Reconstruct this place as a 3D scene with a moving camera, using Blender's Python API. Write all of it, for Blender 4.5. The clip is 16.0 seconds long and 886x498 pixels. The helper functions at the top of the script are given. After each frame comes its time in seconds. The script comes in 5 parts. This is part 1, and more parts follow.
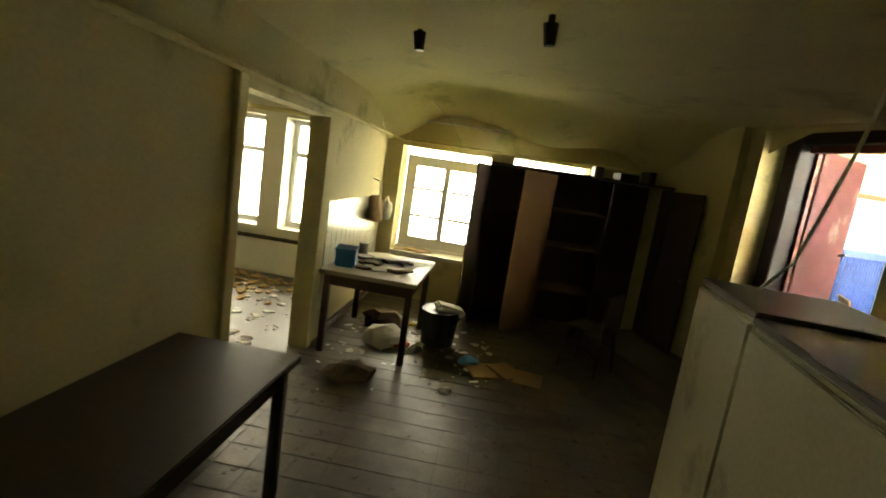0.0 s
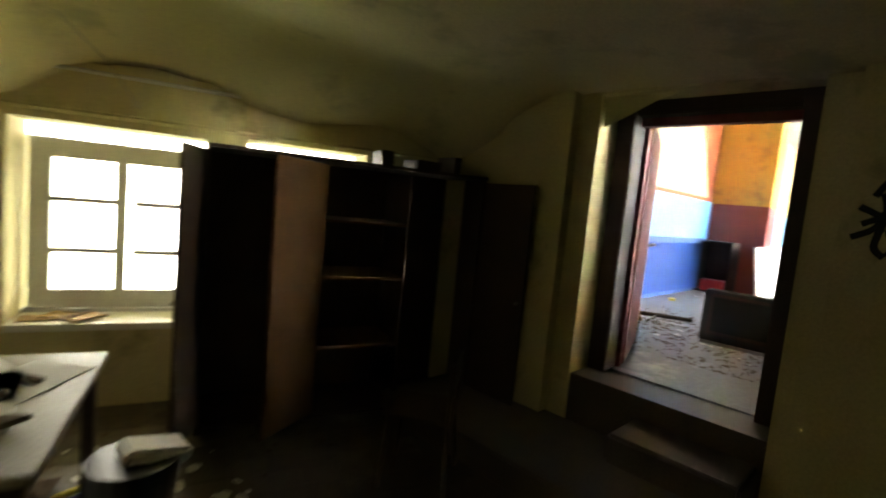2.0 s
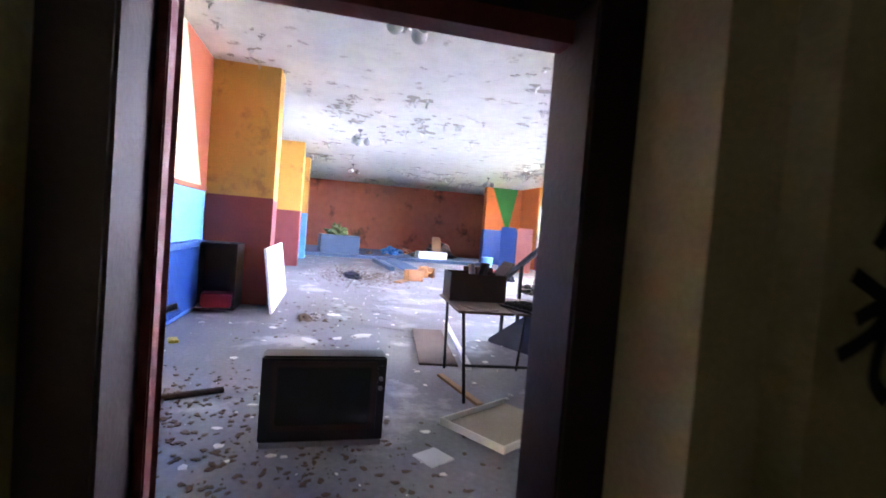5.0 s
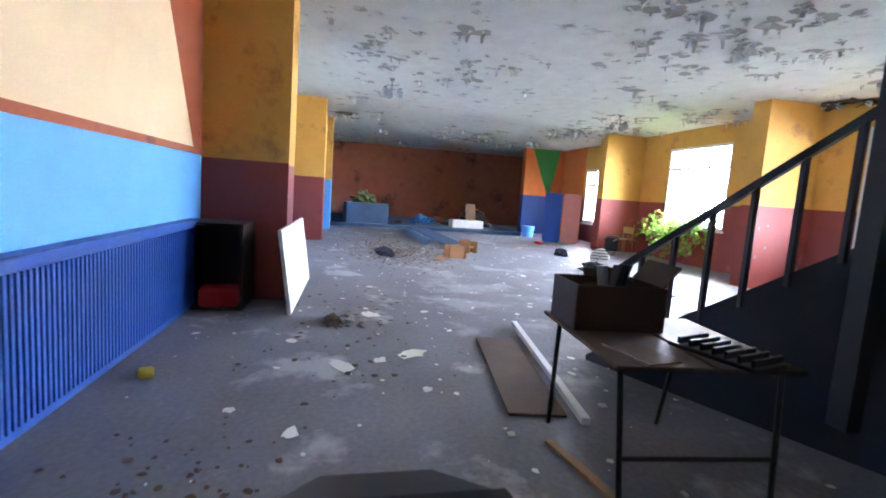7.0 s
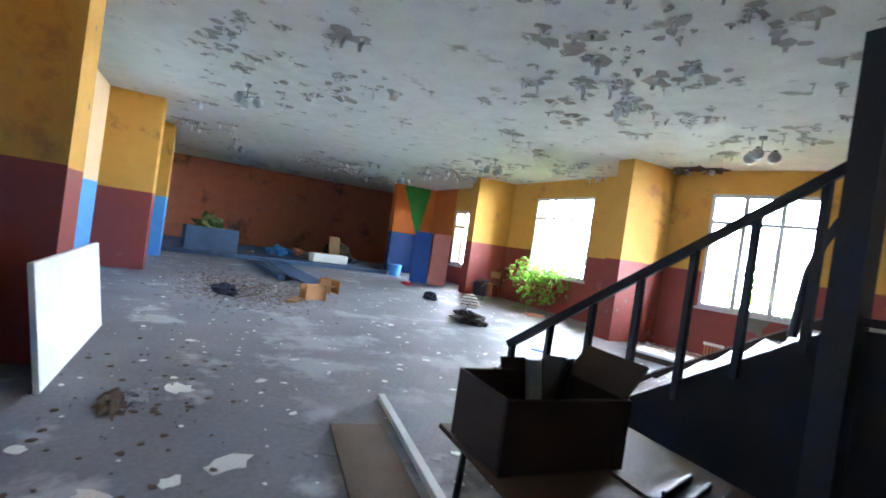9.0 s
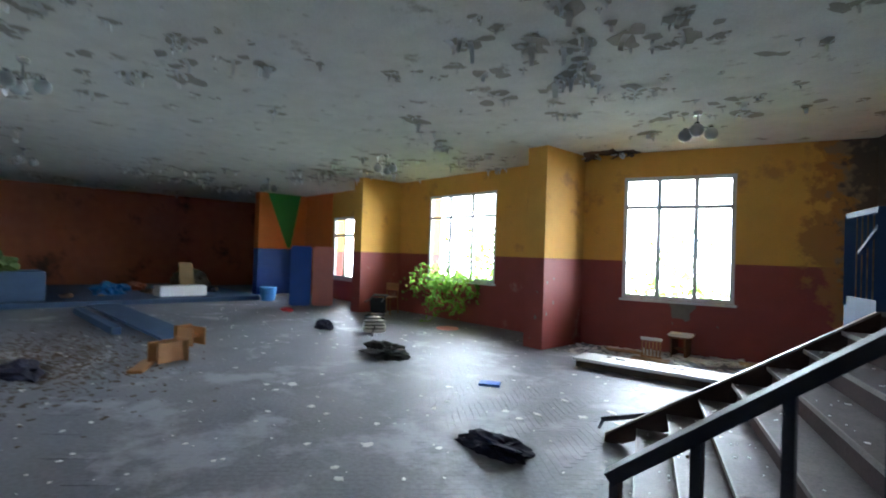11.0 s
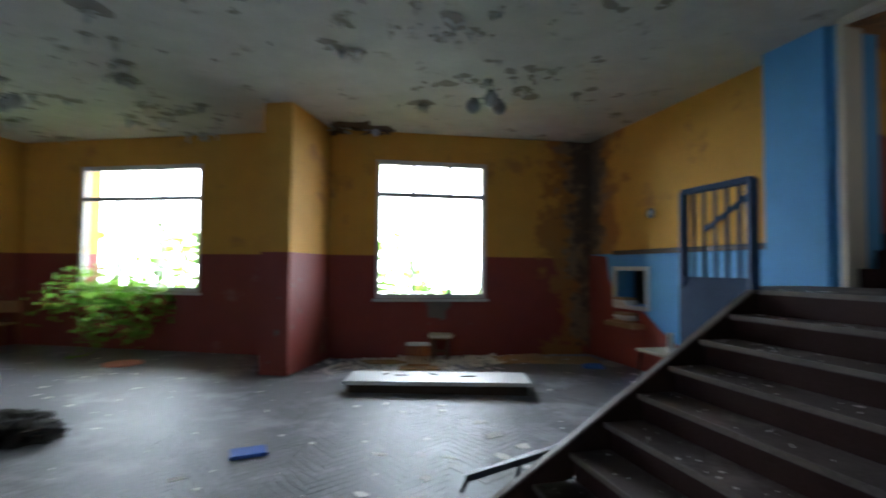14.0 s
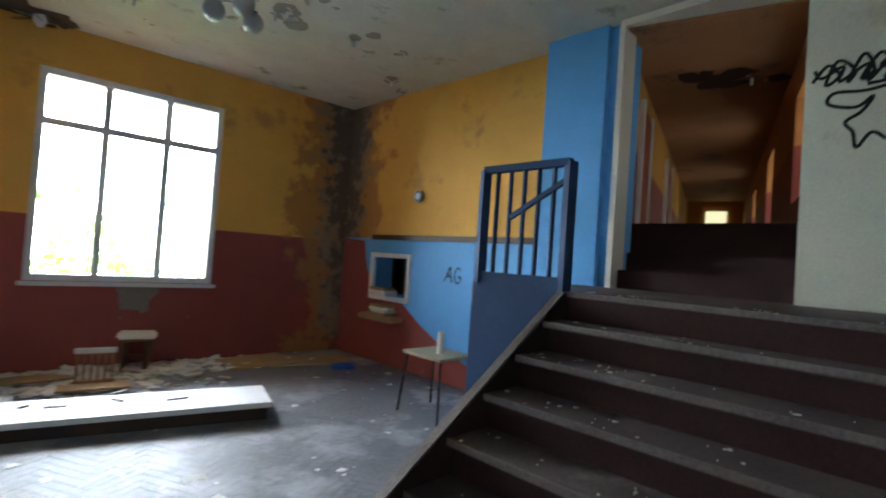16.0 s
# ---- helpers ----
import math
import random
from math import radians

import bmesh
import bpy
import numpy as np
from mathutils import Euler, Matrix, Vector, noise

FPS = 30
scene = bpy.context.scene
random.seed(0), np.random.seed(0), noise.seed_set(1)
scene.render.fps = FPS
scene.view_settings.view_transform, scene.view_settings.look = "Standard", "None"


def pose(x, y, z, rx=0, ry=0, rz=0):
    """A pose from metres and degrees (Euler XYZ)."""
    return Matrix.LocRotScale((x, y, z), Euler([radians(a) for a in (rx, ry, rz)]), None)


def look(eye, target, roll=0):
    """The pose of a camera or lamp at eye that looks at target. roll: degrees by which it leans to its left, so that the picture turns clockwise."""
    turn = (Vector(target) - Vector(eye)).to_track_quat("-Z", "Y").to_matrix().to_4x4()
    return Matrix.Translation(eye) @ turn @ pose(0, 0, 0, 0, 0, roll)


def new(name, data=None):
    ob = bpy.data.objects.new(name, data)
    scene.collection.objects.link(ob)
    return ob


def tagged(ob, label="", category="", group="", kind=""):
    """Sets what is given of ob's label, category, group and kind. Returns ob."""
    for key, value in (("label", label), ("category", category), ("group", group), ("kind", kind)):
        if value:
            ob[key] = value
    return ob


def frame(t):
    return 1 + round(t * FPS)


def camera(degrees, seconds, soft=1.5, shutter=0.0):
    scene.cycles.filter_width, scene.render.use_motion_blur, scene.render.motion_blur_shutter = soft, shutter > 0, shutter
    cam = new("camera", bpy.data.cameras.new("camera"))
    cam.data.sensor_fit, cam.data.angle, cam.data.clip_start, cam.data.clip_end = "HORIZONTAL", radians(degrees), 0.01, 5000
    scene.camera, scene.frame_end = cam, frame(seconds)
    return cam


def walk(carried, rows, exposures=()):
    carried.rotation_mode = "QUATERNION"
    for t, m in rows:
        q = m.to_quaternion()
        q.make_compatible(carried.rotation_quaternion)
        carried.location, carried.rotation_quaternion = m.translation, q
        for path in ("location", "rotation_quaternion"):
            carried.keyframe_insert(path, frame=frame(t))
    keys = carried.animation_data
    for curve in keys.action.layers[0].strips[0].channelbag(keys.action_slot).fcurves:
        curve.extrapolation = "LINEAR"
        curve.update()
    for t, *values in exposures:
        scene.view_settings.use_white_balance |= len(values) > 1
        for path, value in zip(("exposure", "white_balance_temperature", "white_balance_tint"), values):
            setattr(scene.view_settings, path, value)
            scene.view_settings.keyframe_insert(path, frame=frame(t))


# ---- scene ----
cam = camera(85.1, 16.0, soft=1.8, shutter=0.5)
PATH = [
    (0, (1.958, 2.154, 1.213), (2.424, 4.073, 0.896), 8.6),
    (0.5, (2.078, 2.565, 1.197), (2.674, 4.447, 0.877), 11.1),
    (1, (2.245, 3.184, 1.173), (3.214, 4.925, 0.999), 4.6),
    (1.5, (2.414, 3.647, 1.103), (3.526, 5.302, 0.947), 4.2),
    (2, (2.584, 4.287, 1.161), (3.995, 5.693, 0.974), 5.5),
    (2.5, (2.979, 4.827, 1.118), (4.788, 5.68, 1.145), -1.3),
    (3, (3.405, 5.107, 1.177), (5.39, 5.331, 1.077), -1.0),
    (3.5, (3.972, 5.247, 1.17), (5.966, 5.39, 1.114), -1.2),
    (4, (4.417, 5.41, 1.189), (6.416, 5.343, 1.184), 5.1),
    (4.5, (4.785, 5.506, 1.312), (6.731, 5.055, 1.206), 4.3),
    (5, (5.033, 5.498, 1.359), (6.978, 5.037, 1.289), 4.6),
    (5.2, (5.175, 5.513, 1.369), (7.144, 5.195, 1.225), 3.4),
    (7.3, (7.089, 5.612, 1.445), (9.032, 5.208, 1.197), 4.8),
    (7.5, (7.21, 5.57, 1.459), (9.126, 5.036, 1.253), 6.8),
    (8, (7.418, 5.468, 1.485), (9.212, 4.595, 1.343), 5.7),
    (8.5, (7.669, 5.403, 1.431), (9.472, 4.54, 1.385), 5.6),
    (8.7, (7.783, 5.377, 1.438), (9.582, 4.503, 1.41), 7.7),
    (10.8, (9.64, 5.036, 1.645), (11.27, 3.878, 1.644), 1.3),
    (11, (9.843, 5.035, 1.646), (11.324, 3.691, 1.668), 1.9),
    (11.5, (10.259, 5.069, 1.703), (11.713, 3.697, 1.639), 3.3),
    (12, (10.52, 5.067, 1.709), (12.037, 3.764, 1.68), 1.8),
    (12.5, (10.797, 4.924, 1.645), (12.269, 3.57, 1.688), 3.1),
    (13, (11.206, 4.554, 1.564), (12.428, 2.972, 1.619), 1.1),
    (13.5, (11.581, 4.151, 1.473), (12.496, 2.375, 1.55), -1.2),
    (14, (11.84, 3.844, 1.451), (12.201, 1.879, 1.529), 0.6),
    (14.5, (12.067, 3.662, 1.43), (11.718, 1.694, 1.497), -0.7),
    (15, (12.097, 3.327, 1.459), (11.581, 1.394, 1.476), 0.7),
    (15.5, (11.975, 2.889, 1.464), (11.494, 0.948, 1.453), 1.5),
    (16, (12.007, 2.572, 1.455), (11.31, 0.698, 1.502), 4.0),
]
EXPO = [(0.0, 3.2, 8300, 8), (1.5, 2.9, 7900, 9), (2.0, 2.8, 7100, 12), (2.5, 2.75, 6700, 18), (3.5, 2.6, 6150, 27), (5.0, 2.2, 5600, 34), (7.5, 0.88, 5650, 17), (8.5, 0.82, 5650, 13), (11.0, -0.55, 5700, 8),
        (13.0, -0.85, 5800, 7), (14.0, -1.5, 5800, 7), (14.6, -1.7, 5800, 7), (15.5, -0.88, 5800, 8), (16.0, -0.6, 5900, 8)]
walk(cam, [(t, look(eye, target, roll)) for t, eye, target, roll in PATH], EXPO)

# ---------------------------------------------------------------- world and light
world = bpy.data.worlds.new("world")
scene.world = world
world.use_nodes = True
wn = world.node_tree
sky = wn.nodes.new("ShaderNodeTexSky")
sky.sky_type, sky.sun_disc = "NISHITA", False
sky.sun_elevation, sky.sun_rotation = radians(38), radians(160)
wn.nodes["Background"].inputs[1].default_value = 0.15
wn.links.new(sky.outputs[0], wn.nodes["Background"].inputs[0])
sun = new("sun", bpy.data.lights.new("sun", "SUN"))
sun.data.energy, sun.data.angle, sun.data.color = 1.4, radians(12), (1.0, 0.95, 0.86)
sun.matrix_world = look((0, 0, 0), (-0.35, 0.80, -0.62))


# ---------------------------------------------------------------- materials
def mat(name, col, rough=0.8, metal=0.0, var=0.25, scale=3.0, fine=60.0, bump=0.15, dirt=None, dirt_amt=0.0, dirt_scale=1.5, spec=0.3, rnd=0.0):
    m = bpy.data.materials.new(name)
    m.use_nodes = True
    nt = m.node_tree
    N, L = nt.nodes, nt.links
    b = N["Principled BSDF"]
    b.inputs["Roughness"].default_value = rough
    b.inputs["Metallic"].default_value = metal
    b.inputs["Specular IOR Level"].default_value = spec
    tc = N.new("ShaderNodeTexCoord")
    geo = N.new("ShaderNodeNewGeometry")
    n1 = N.new("ShaderNodeTexNoise")
    n1.inputs["Scale"].default_value, n1.inputs["Detail"].default_value = scale, 6
    n2 = N.new("ShaderNodeTexNoise")
    n2.inputs["Scale"].default_value, n2.inputs["Detail"].default_value = fine, 4
    for n in (n1, n2):
        L.new(geo.outputs["Position"], n.inputs["Vector"])
    mul = N.new("ShaderNodeMath")
    mul.operation = "ADD"
    L.new(n1.outputs[0], mul.inputs[0])
    L.new(n2.outputs[0], mul.inputs[1])
    mr = N.new("ShaderNodeMapRange")
    mr.inputs[1].default_value, mr.inputs[2].default_value = 0.6, 1.4
    mr.inputs[3].default_value, mr.inputs[4].default_value = 1 - var, 1 + var * 0.6
    L.new(mul.outputs[0], mr.inputs[0])
    vm = N.new("ShaderNodeVectorMath")
    vm.operation = "SCALE"
    vm.inputs[0].default_value = col
    L.new(mr.outputs[0], vm.inputs["Scale"])
    out = vm.outputs[0]
    if rnd:
        oi = N.new("ShaderNodeObjectInfo")
        r2 = N.new("ShaderNodeMapRange")
        r2.inputs[3].default_value, r2.inputs[4].default_value = 1 - rnd, 1 + rnd
        L.new(oi.outputs["Random"], r2.inputs[0])
        v2 = N.new("ShaderNodeVectorMath")
        v2.operation = "SCALE"
        L.new(out, v2.inputs[0])
        L.new(r2.outputs[0], v2.inputs["Scale"])
        out = v2.outputs[0]
    if dirt:
        n3 = N.new("ShaderNodeTexNoise")
        n3.inputs["Scale"].default_value, n3.inputs["Detail"].default_value, n3.inputs["Roughness"].default_value = dirt_scale, 9, 0.65
        L.new(geo.outputs["Position"], n3.inputs["Vector"])
        m3 = N.new("ShaderNodeMapRange")
        m3.inputs[1].default_value, m3.inputs[2].default_value = 0.62 - 0.25 * dirt_amt, 0.70 - 0.2 * dirt_amt
        L.new(n3.outputs[0], m3.inputs[0])
        mx = N.new("ShaderNodeMix")
        mx.data_type = "RGBA"
        mx.inputs[7].default_value = (*dirt, 1)
        L.new(m3.outputs[0], mx.inputs[0])
        L.new(out, mx.inputs[6])
        out = mx.outputs[2]
    L.new(out, b.inputs["Base Color"])
    if bump:
        bp = N.new("ShaderNodeBump")
        bp.inputs["Strength"].default_value, bp.inputs["Distance"].default_value = bump, 0.01
        L.new(mul.outputs[0], bp.inputs["Height"])
        L.new(bp.outputs[0], b.inputs["Normal"])
    return m


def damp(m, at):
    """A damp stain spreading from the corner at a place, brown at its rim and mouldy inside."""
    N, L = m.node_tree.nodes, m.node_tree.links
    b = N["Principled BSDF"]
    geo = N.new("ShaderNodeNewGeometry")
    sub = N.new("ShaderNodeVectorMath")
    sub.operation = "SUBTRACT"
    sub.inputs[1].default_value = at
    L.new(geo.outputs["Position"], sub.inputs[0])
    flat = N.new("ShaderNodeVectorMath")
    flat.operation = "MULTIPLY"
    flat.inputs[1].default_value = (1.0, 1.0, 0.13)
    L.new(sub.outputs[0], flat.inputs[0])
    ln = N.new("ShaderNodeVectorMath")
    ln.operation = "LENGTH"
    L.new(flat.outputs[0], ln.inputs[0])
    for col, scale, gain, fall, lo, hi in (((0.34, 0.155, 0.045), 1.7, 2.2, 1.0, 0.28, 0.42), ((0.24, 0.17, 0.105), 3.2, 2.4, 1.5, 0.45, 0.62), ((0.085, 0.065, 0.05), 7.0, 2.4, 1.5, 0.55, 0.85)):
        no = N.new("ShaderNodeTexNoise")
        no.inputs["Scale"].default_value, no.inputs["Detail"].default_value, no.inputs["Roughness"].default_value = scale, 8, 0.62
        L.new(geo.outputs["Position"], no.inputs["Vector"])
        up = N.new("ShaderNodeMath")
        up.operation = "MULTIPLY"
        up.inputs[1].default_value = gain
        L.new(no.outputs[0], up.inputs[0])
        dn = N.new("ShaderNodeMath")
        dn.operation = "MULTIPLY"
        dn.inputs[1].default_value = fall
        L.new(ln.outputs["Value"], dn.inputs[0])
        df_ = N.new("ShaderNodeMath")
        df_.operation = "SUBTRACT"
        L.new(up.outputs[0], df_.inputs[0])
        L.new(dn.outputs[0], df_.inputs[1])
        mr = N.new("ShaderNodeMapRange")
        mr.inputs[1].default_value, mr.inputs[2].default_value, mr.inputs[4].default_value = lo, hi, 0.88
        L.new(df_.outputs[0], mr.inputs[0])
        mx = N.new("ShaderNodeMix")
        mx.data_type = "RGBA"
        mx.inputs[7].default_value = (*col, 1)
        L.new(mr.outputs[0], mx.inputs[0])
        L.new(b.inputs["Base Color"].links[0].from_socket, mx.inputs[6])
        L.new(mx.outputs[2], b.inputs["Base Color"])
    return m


def glow(name, low, high, z0, z1, strength, scale=0.6):
    """A plain bright distance, greener towards the ground."""
    m = bpy.data.materials.new(name)
    m.use_nodes = True
    N, L = m.node_tree.nodes, m.node_tree.links
    N.remove(N["Principled BSDF"])
    e = N.new("ShaderNodeEmission")
    geo = N.new("ShaderNodeNewGeometry")
    sx = N.new("ShaderNodeSeparateXYZ")
    L.new(geo.outputs["Position"], sx.inputs[0])
    no = N.new("ShaderNodeTexNoise")
    no.inputs["Scale"].default_value, no.inputs["Detail"].default_value = scale, 8
    L.new(geo.outputs["Position"], no.inputs["Vector"])
    ad = N.new("ShaderNodeMath")
    ad.operation = "MULTIPLY_ADD"
    ad.inputs[1].default_value = 5.0
    L.new(no.outputs[0], ad.inputs[0])
    L.new(sx.outputs[2], ad.inputs[2])
    mr = N.new("ShaderNodeMapRange")
    mr.inputs[1].default_value, mr.inputs[2].default_value = z0 + 2.5, z1 + 2.5
    L.new(ad.outputs[0], mr.inputs[0])
    mx = N.new("ShaderNodeMix")
    mx.data_type = "RGBA"
    mx.inputs[6].default_value, mx.inputs[7].default_value = (*low, 1), (*high, 1)
    L.new(mr.outputs[0], mx.inputs[0])
    L.new(mx.outputs[2], e.inputs[0])
    e.inputs[1].default_value = strength
    L.new(e.outputs[0], N["Material Output"].inputs[0])
    return m


M = {}
M["yellow"] = mat("yellow_paint", (0.62, 0.34, 0.065), 0.75, var=0.12, dirt=(0.42, 0.22, 0.06), dirt_amt=0.2)
M["red"] = mat("red_brown_paint", (0.24, 0.052, 0.040), 0.55, var=0.15, dirt=(0.30, 0.16, 0.12), dirt_amt=0.0)
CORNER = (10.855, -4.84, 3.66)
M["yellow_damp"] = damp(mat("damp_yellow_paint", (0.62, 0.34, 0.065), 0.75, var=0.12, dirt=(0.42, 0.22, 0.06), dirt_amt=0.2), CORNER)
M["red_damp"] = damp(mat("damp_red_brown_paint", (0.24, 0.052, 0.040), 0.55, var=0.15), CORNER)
M["blue"] = mat("light_blue_paint", (0.12, 0.36, 0.72), 0.6, var=0.1)
M["cream"] = mat("cream_paint", (0.74, 0.55, 0.33), 0.75, var=0.08)
M["navy"] = mat("dark_blue_paint", (0.016, 0.065, 0.27), 0.45, var=0.2)
M["steelblue"] = mat("blue_rail_paint", (0.022, 0.050, 0.115), 0.65, var=0.25, spec=0.15)
M["darkblue"] = mat("dark_navy_metal", (0.021, 0.025, 0.036), 0.5, var=0.3)
M["orange"] = mat("orange_paint", (0.60, 0.17, 0.03), 0.7, var=0.12)
M["orangebrown"] = mat("terracotta_paint", (0.36, 0.095, 0.035), 0.7, var=0.15, dirt=(0.12, 0.05, 0.03), dirt_amt=0.1)
M["terra"] = mat("faded_terracotta_paint", (0.44, 0.145, 0.08), 0.7, var=0.2, dirt=(0.12, 0.06, 0.04), dirt_amt=0.25, dirt_scale=0.7)
M["green"] = mat("green_paint", (0.05, 0.26, 0.045), 0.7, var=0.12)
M["ceil"] = mat("flaking_white_ceiling", (0.62, 0.612, 0.565), 0.9, var=0.16, dirt=(0.30, 0.27, 0.23), dirt_amt=0.1, dirt_scale=2.2)
M["flake"] = mat("paint_flake", (0.52, 0.525, 0.51), 0.85, var=0.2, rnd=0.15)
M["bare"] = mat("bare_plaster_patch", (0.29, 0.27, 0.235), 0.95, var=0.3, rnd=0.25)
M["floor"] = mat("dusty_parquet", (0.165, 0.168, 0.188), 0.56, var=0.35, scale=1.2, fine=25, dirt=(0.36, 0.36, 0.38), dirt_amt=0.25, dirt_scale=1.1, spec=0.5)
M["plank"] = mat("dusty_oak_plank", (0.160, 0.160, 0.175), 0.58, var=0.4, scale=1.2, fine=25, dirt=(0.30, 0.30, 0.33), dirt_amt=0.45, dirt_scale=1.1, spec=0.5, rnd=0.12)
M["kfloor"] = mat("dirty_tile_floor", (0.075, 0.053, 0.037), 0.5, var=0.4, scale=2, dirt=(0.07, 0.055, 0.04), dirt_amt=0.35, spec=0.5)
M["enamel"] = mat("grimy_cream_enamel", (0.40, 0.36, 0.24), 0.45, var=0.2, scale=2, dirt=(0.24, 0.20, 0.12), dirt_amt=0.2)
M["ktile"] = mat("grimy_floor_tile", (0.115, 0.088, 0.060), 0.46, var=0.45, scale=2.5, dirt=(0.045, 0.030, 0.019), dirt_amt=0.62, dirt_scale=1.4, spec=0.5, rnd=0.12)
M["kwall"] = mat("yellowed_kitchen_plaster", (0.54, 0.47, 0.25), 0.85, var=0.2, scale=1.6, dirt=(0.33, 0.29, 0.15), dirt_amt=0.15)
M["kceil"] = mat("stained_kitchen_ceiling", (0.60, 0.53, 0.29), 0.9, var=0.2, scale=1.1, dirt=(0.42, 0.38, 0.22), dirt_amt=0.3)
M["tile"] = mat("glazed_white_tile", (0.58, 0.56, 0.42), 0.25, var=0.1, spec=0.5, rnd=0.06)
M["wood_dark"] = mat("dark_stained_wood", (0.050, 0.030, 0.018), 0.5, var=0.4, fine=90)
M["wood"] = mat("brown_veneer", (0.16, 0.070, 0.026), 0.5, var=0.3, fine=90)
M["wood_or"] = mat("orange_brown_veneer", (0.085, 0.040, 0.011), 0.75, spec=0.12, var=0.35, fine=90)
M["wood_light"] = mat("pale_wood", (0.36, 0.18, 0.07), 0.55, var=0.3, fine=80)
M["white"] = mat("dirty_white_enamel", (0.66, 0.64, 0.58), 0.45, var=0.12, scale=2)
M["panelw"] = mat("white_door_paint", (0.74, 0.74, 0.74), 0.45, var=0.1)
M["maroon"] = mat("maroon_door_paint", (0.21, 0.050, 0.045), 0.5, var=0.3, dirt=(0.35, 0.22, 0.18), dirt_amt=0.1)
M["frame_dark"] = mat("dark_brown_frame", (0.035, 0.018, 0.013), 0.55, var=0.4)
M["winframe"] = mat("white_window_paint", (0.62, 0.62, 0.63), 0.6, var=0.2)
M["black"] = mat("black_plastic", (0.014, 0.014, 0.015), 0.4, var=0.3)
M["screen"] = mat("crt_screen", (0.02, 0.022, 0.02), 0.12, var=0.2, bump=0, spec=0.6)
M["grey"] = mat("grey_metal", (0.25, 0.25, 0.26), 0.4, 0.6, var=0.2)
M["paper"] = mat("littered_paper", (0.70, 0.69, 0.66), 0.85, var=0.15, rnd=0.2)
M["card"] = mat("cardboard", (0.36, 0.24, 0.13), 0.85, var=0.25)
M["debris"] = mat("brown_debris", (0.12, 0.085, 0.06), 0.95, var=0.5)
M["cloth"] = mat("dark_cloth", (0.012, 0.012, 0.028), 0.95, var=0.4)
M["stripew"] = mat("white_cloth", (0.66, 0.64, 0.58), 0.9, var=0.1)
M["bluepl"] = mat("blue_plastic", (0.03, 0.17, 0.42), 0.4, var=0.15)
M["redpl"] = mat("red_plastic", (0.48, 0.03, 0.035), 0.45, var=0.15)
M["shade"] = mat("grey_frosted_glass", (0.30, 0.31, 0.31), 0.35, var=0.15, spec=0.5)
M["desk"] = mat("scuffed_brown_veneer", (0.085, 0.050, 0.030), 0.55, var=0.4, fine=90)
M["whitewash"] = mat("greenish_whitewash", (0.66, 0.67, 0.55), 0.85, var=0.15, scale=2, dirt=(0.50, 0.48, 0.36), dirt_amt=0.15)
M["pink"] = mat("salmon_mat", (0.80, 0.33, 0.27), 0.6, var=0.1)
M["matblue"] = mat("blue_mat", (0.05, 0.13, 0.48), 0.6, var=0.1)
M["leaf"] = mat("ivy_leaf", (0.12, 0.26, 0.05), 0.6, var=0.4, rnd=0.3)
lt_ = M["leaf"].node_tree
tr_ = lt_.nodes.new("ShaderNodeBsdfTranslucent")
tr_.inputs[0].default_value = (0.30, 0.50, 0.08, 1)
ms_ = lt_.nodes.new("ShaderNodeMixShader")
ms_.inputs[0].default_value = 0.5
lt_.links.new(lt_.nodes["Principled BSDF"].outputs[0], ms_.inputs[1])
lt_.links.new(tr_.outputs[0], ms_.inputs[2])
lt_.links.new(ms_.outputs[0], lt_.nodes["Material Output"].inputs[0])
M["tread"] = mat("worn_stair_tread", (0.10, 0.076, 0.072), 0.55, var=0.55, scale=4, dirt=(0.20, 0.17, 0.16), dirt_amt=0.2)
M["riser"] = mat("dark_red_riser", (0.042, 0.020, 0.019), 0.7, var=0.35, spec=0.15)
M["nosing"] = mat("steel_nosing", (0.17, 0.145, 0.13), 0.5, 0.2, var=0.5)
M["concrete"] = mat("worn_concrete", (0.20, 0.17, 0.14), 0.85, var=0.3, scale=4)
M["graf"] = mat("black_spray_paint", (0.012, 0.012, 0.012), 0.7, var=0.2, bump=0)
M["yellowpl"] = mat("yellow_plastic", (0.55, 0.42, 0.05), 0.5, var=0.2)
M["rope"] = mat("pale_cable", (0.45, 0.42, 0.30), 0.7, var=0.2)
M["ground"] = mat("overgrown_ground", (0.09, 0.12, 0.04), 0.95, var=0.4, scale=1)
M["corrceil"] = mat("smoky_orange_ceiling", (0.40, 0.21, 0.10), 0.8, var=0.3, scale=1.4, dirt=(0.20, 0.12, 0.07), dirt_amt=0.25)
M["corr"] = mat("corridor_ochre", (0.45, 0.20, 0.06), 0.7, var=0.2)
M["rot"] = mat("rotten_rag", (0.055, 0.05, 0.045), 0.95, var=0.6, scale=6)
M["bench"] = mat("faded_blue_paint", (0.05, 0.085, 0.15), 0.6, var=0.3)
M["tabletop"] = mat("dirty_laminate", (0.30, 0.27, 0.20), 0.5, var=0.3)
M["glass"] = bpy.data.materials.new("window_glass")
M["glass"].use_nodes = True
_b = M["glass"].node_tree.nodes["Principled BSDF"]
_b.inputs["Transmission Weight"].default_value, _b.inputs["Roughness"].default_value, _b.inputs["IOR"].default_value = 1.0, 0.02, 1.02
M["glow_hall"] = glow("bright_garden", (0.046, 0.053, 0.026), (0.90, 0.96, 1.0), -0.2, 1.8, 84.0, 1.7)
M["glow_street"] = glow("bright_street", (0.4, 0.45, 0.4), (0.90, 0.96, 1.0), -0.3, 1.5, 6.0, 0.9)
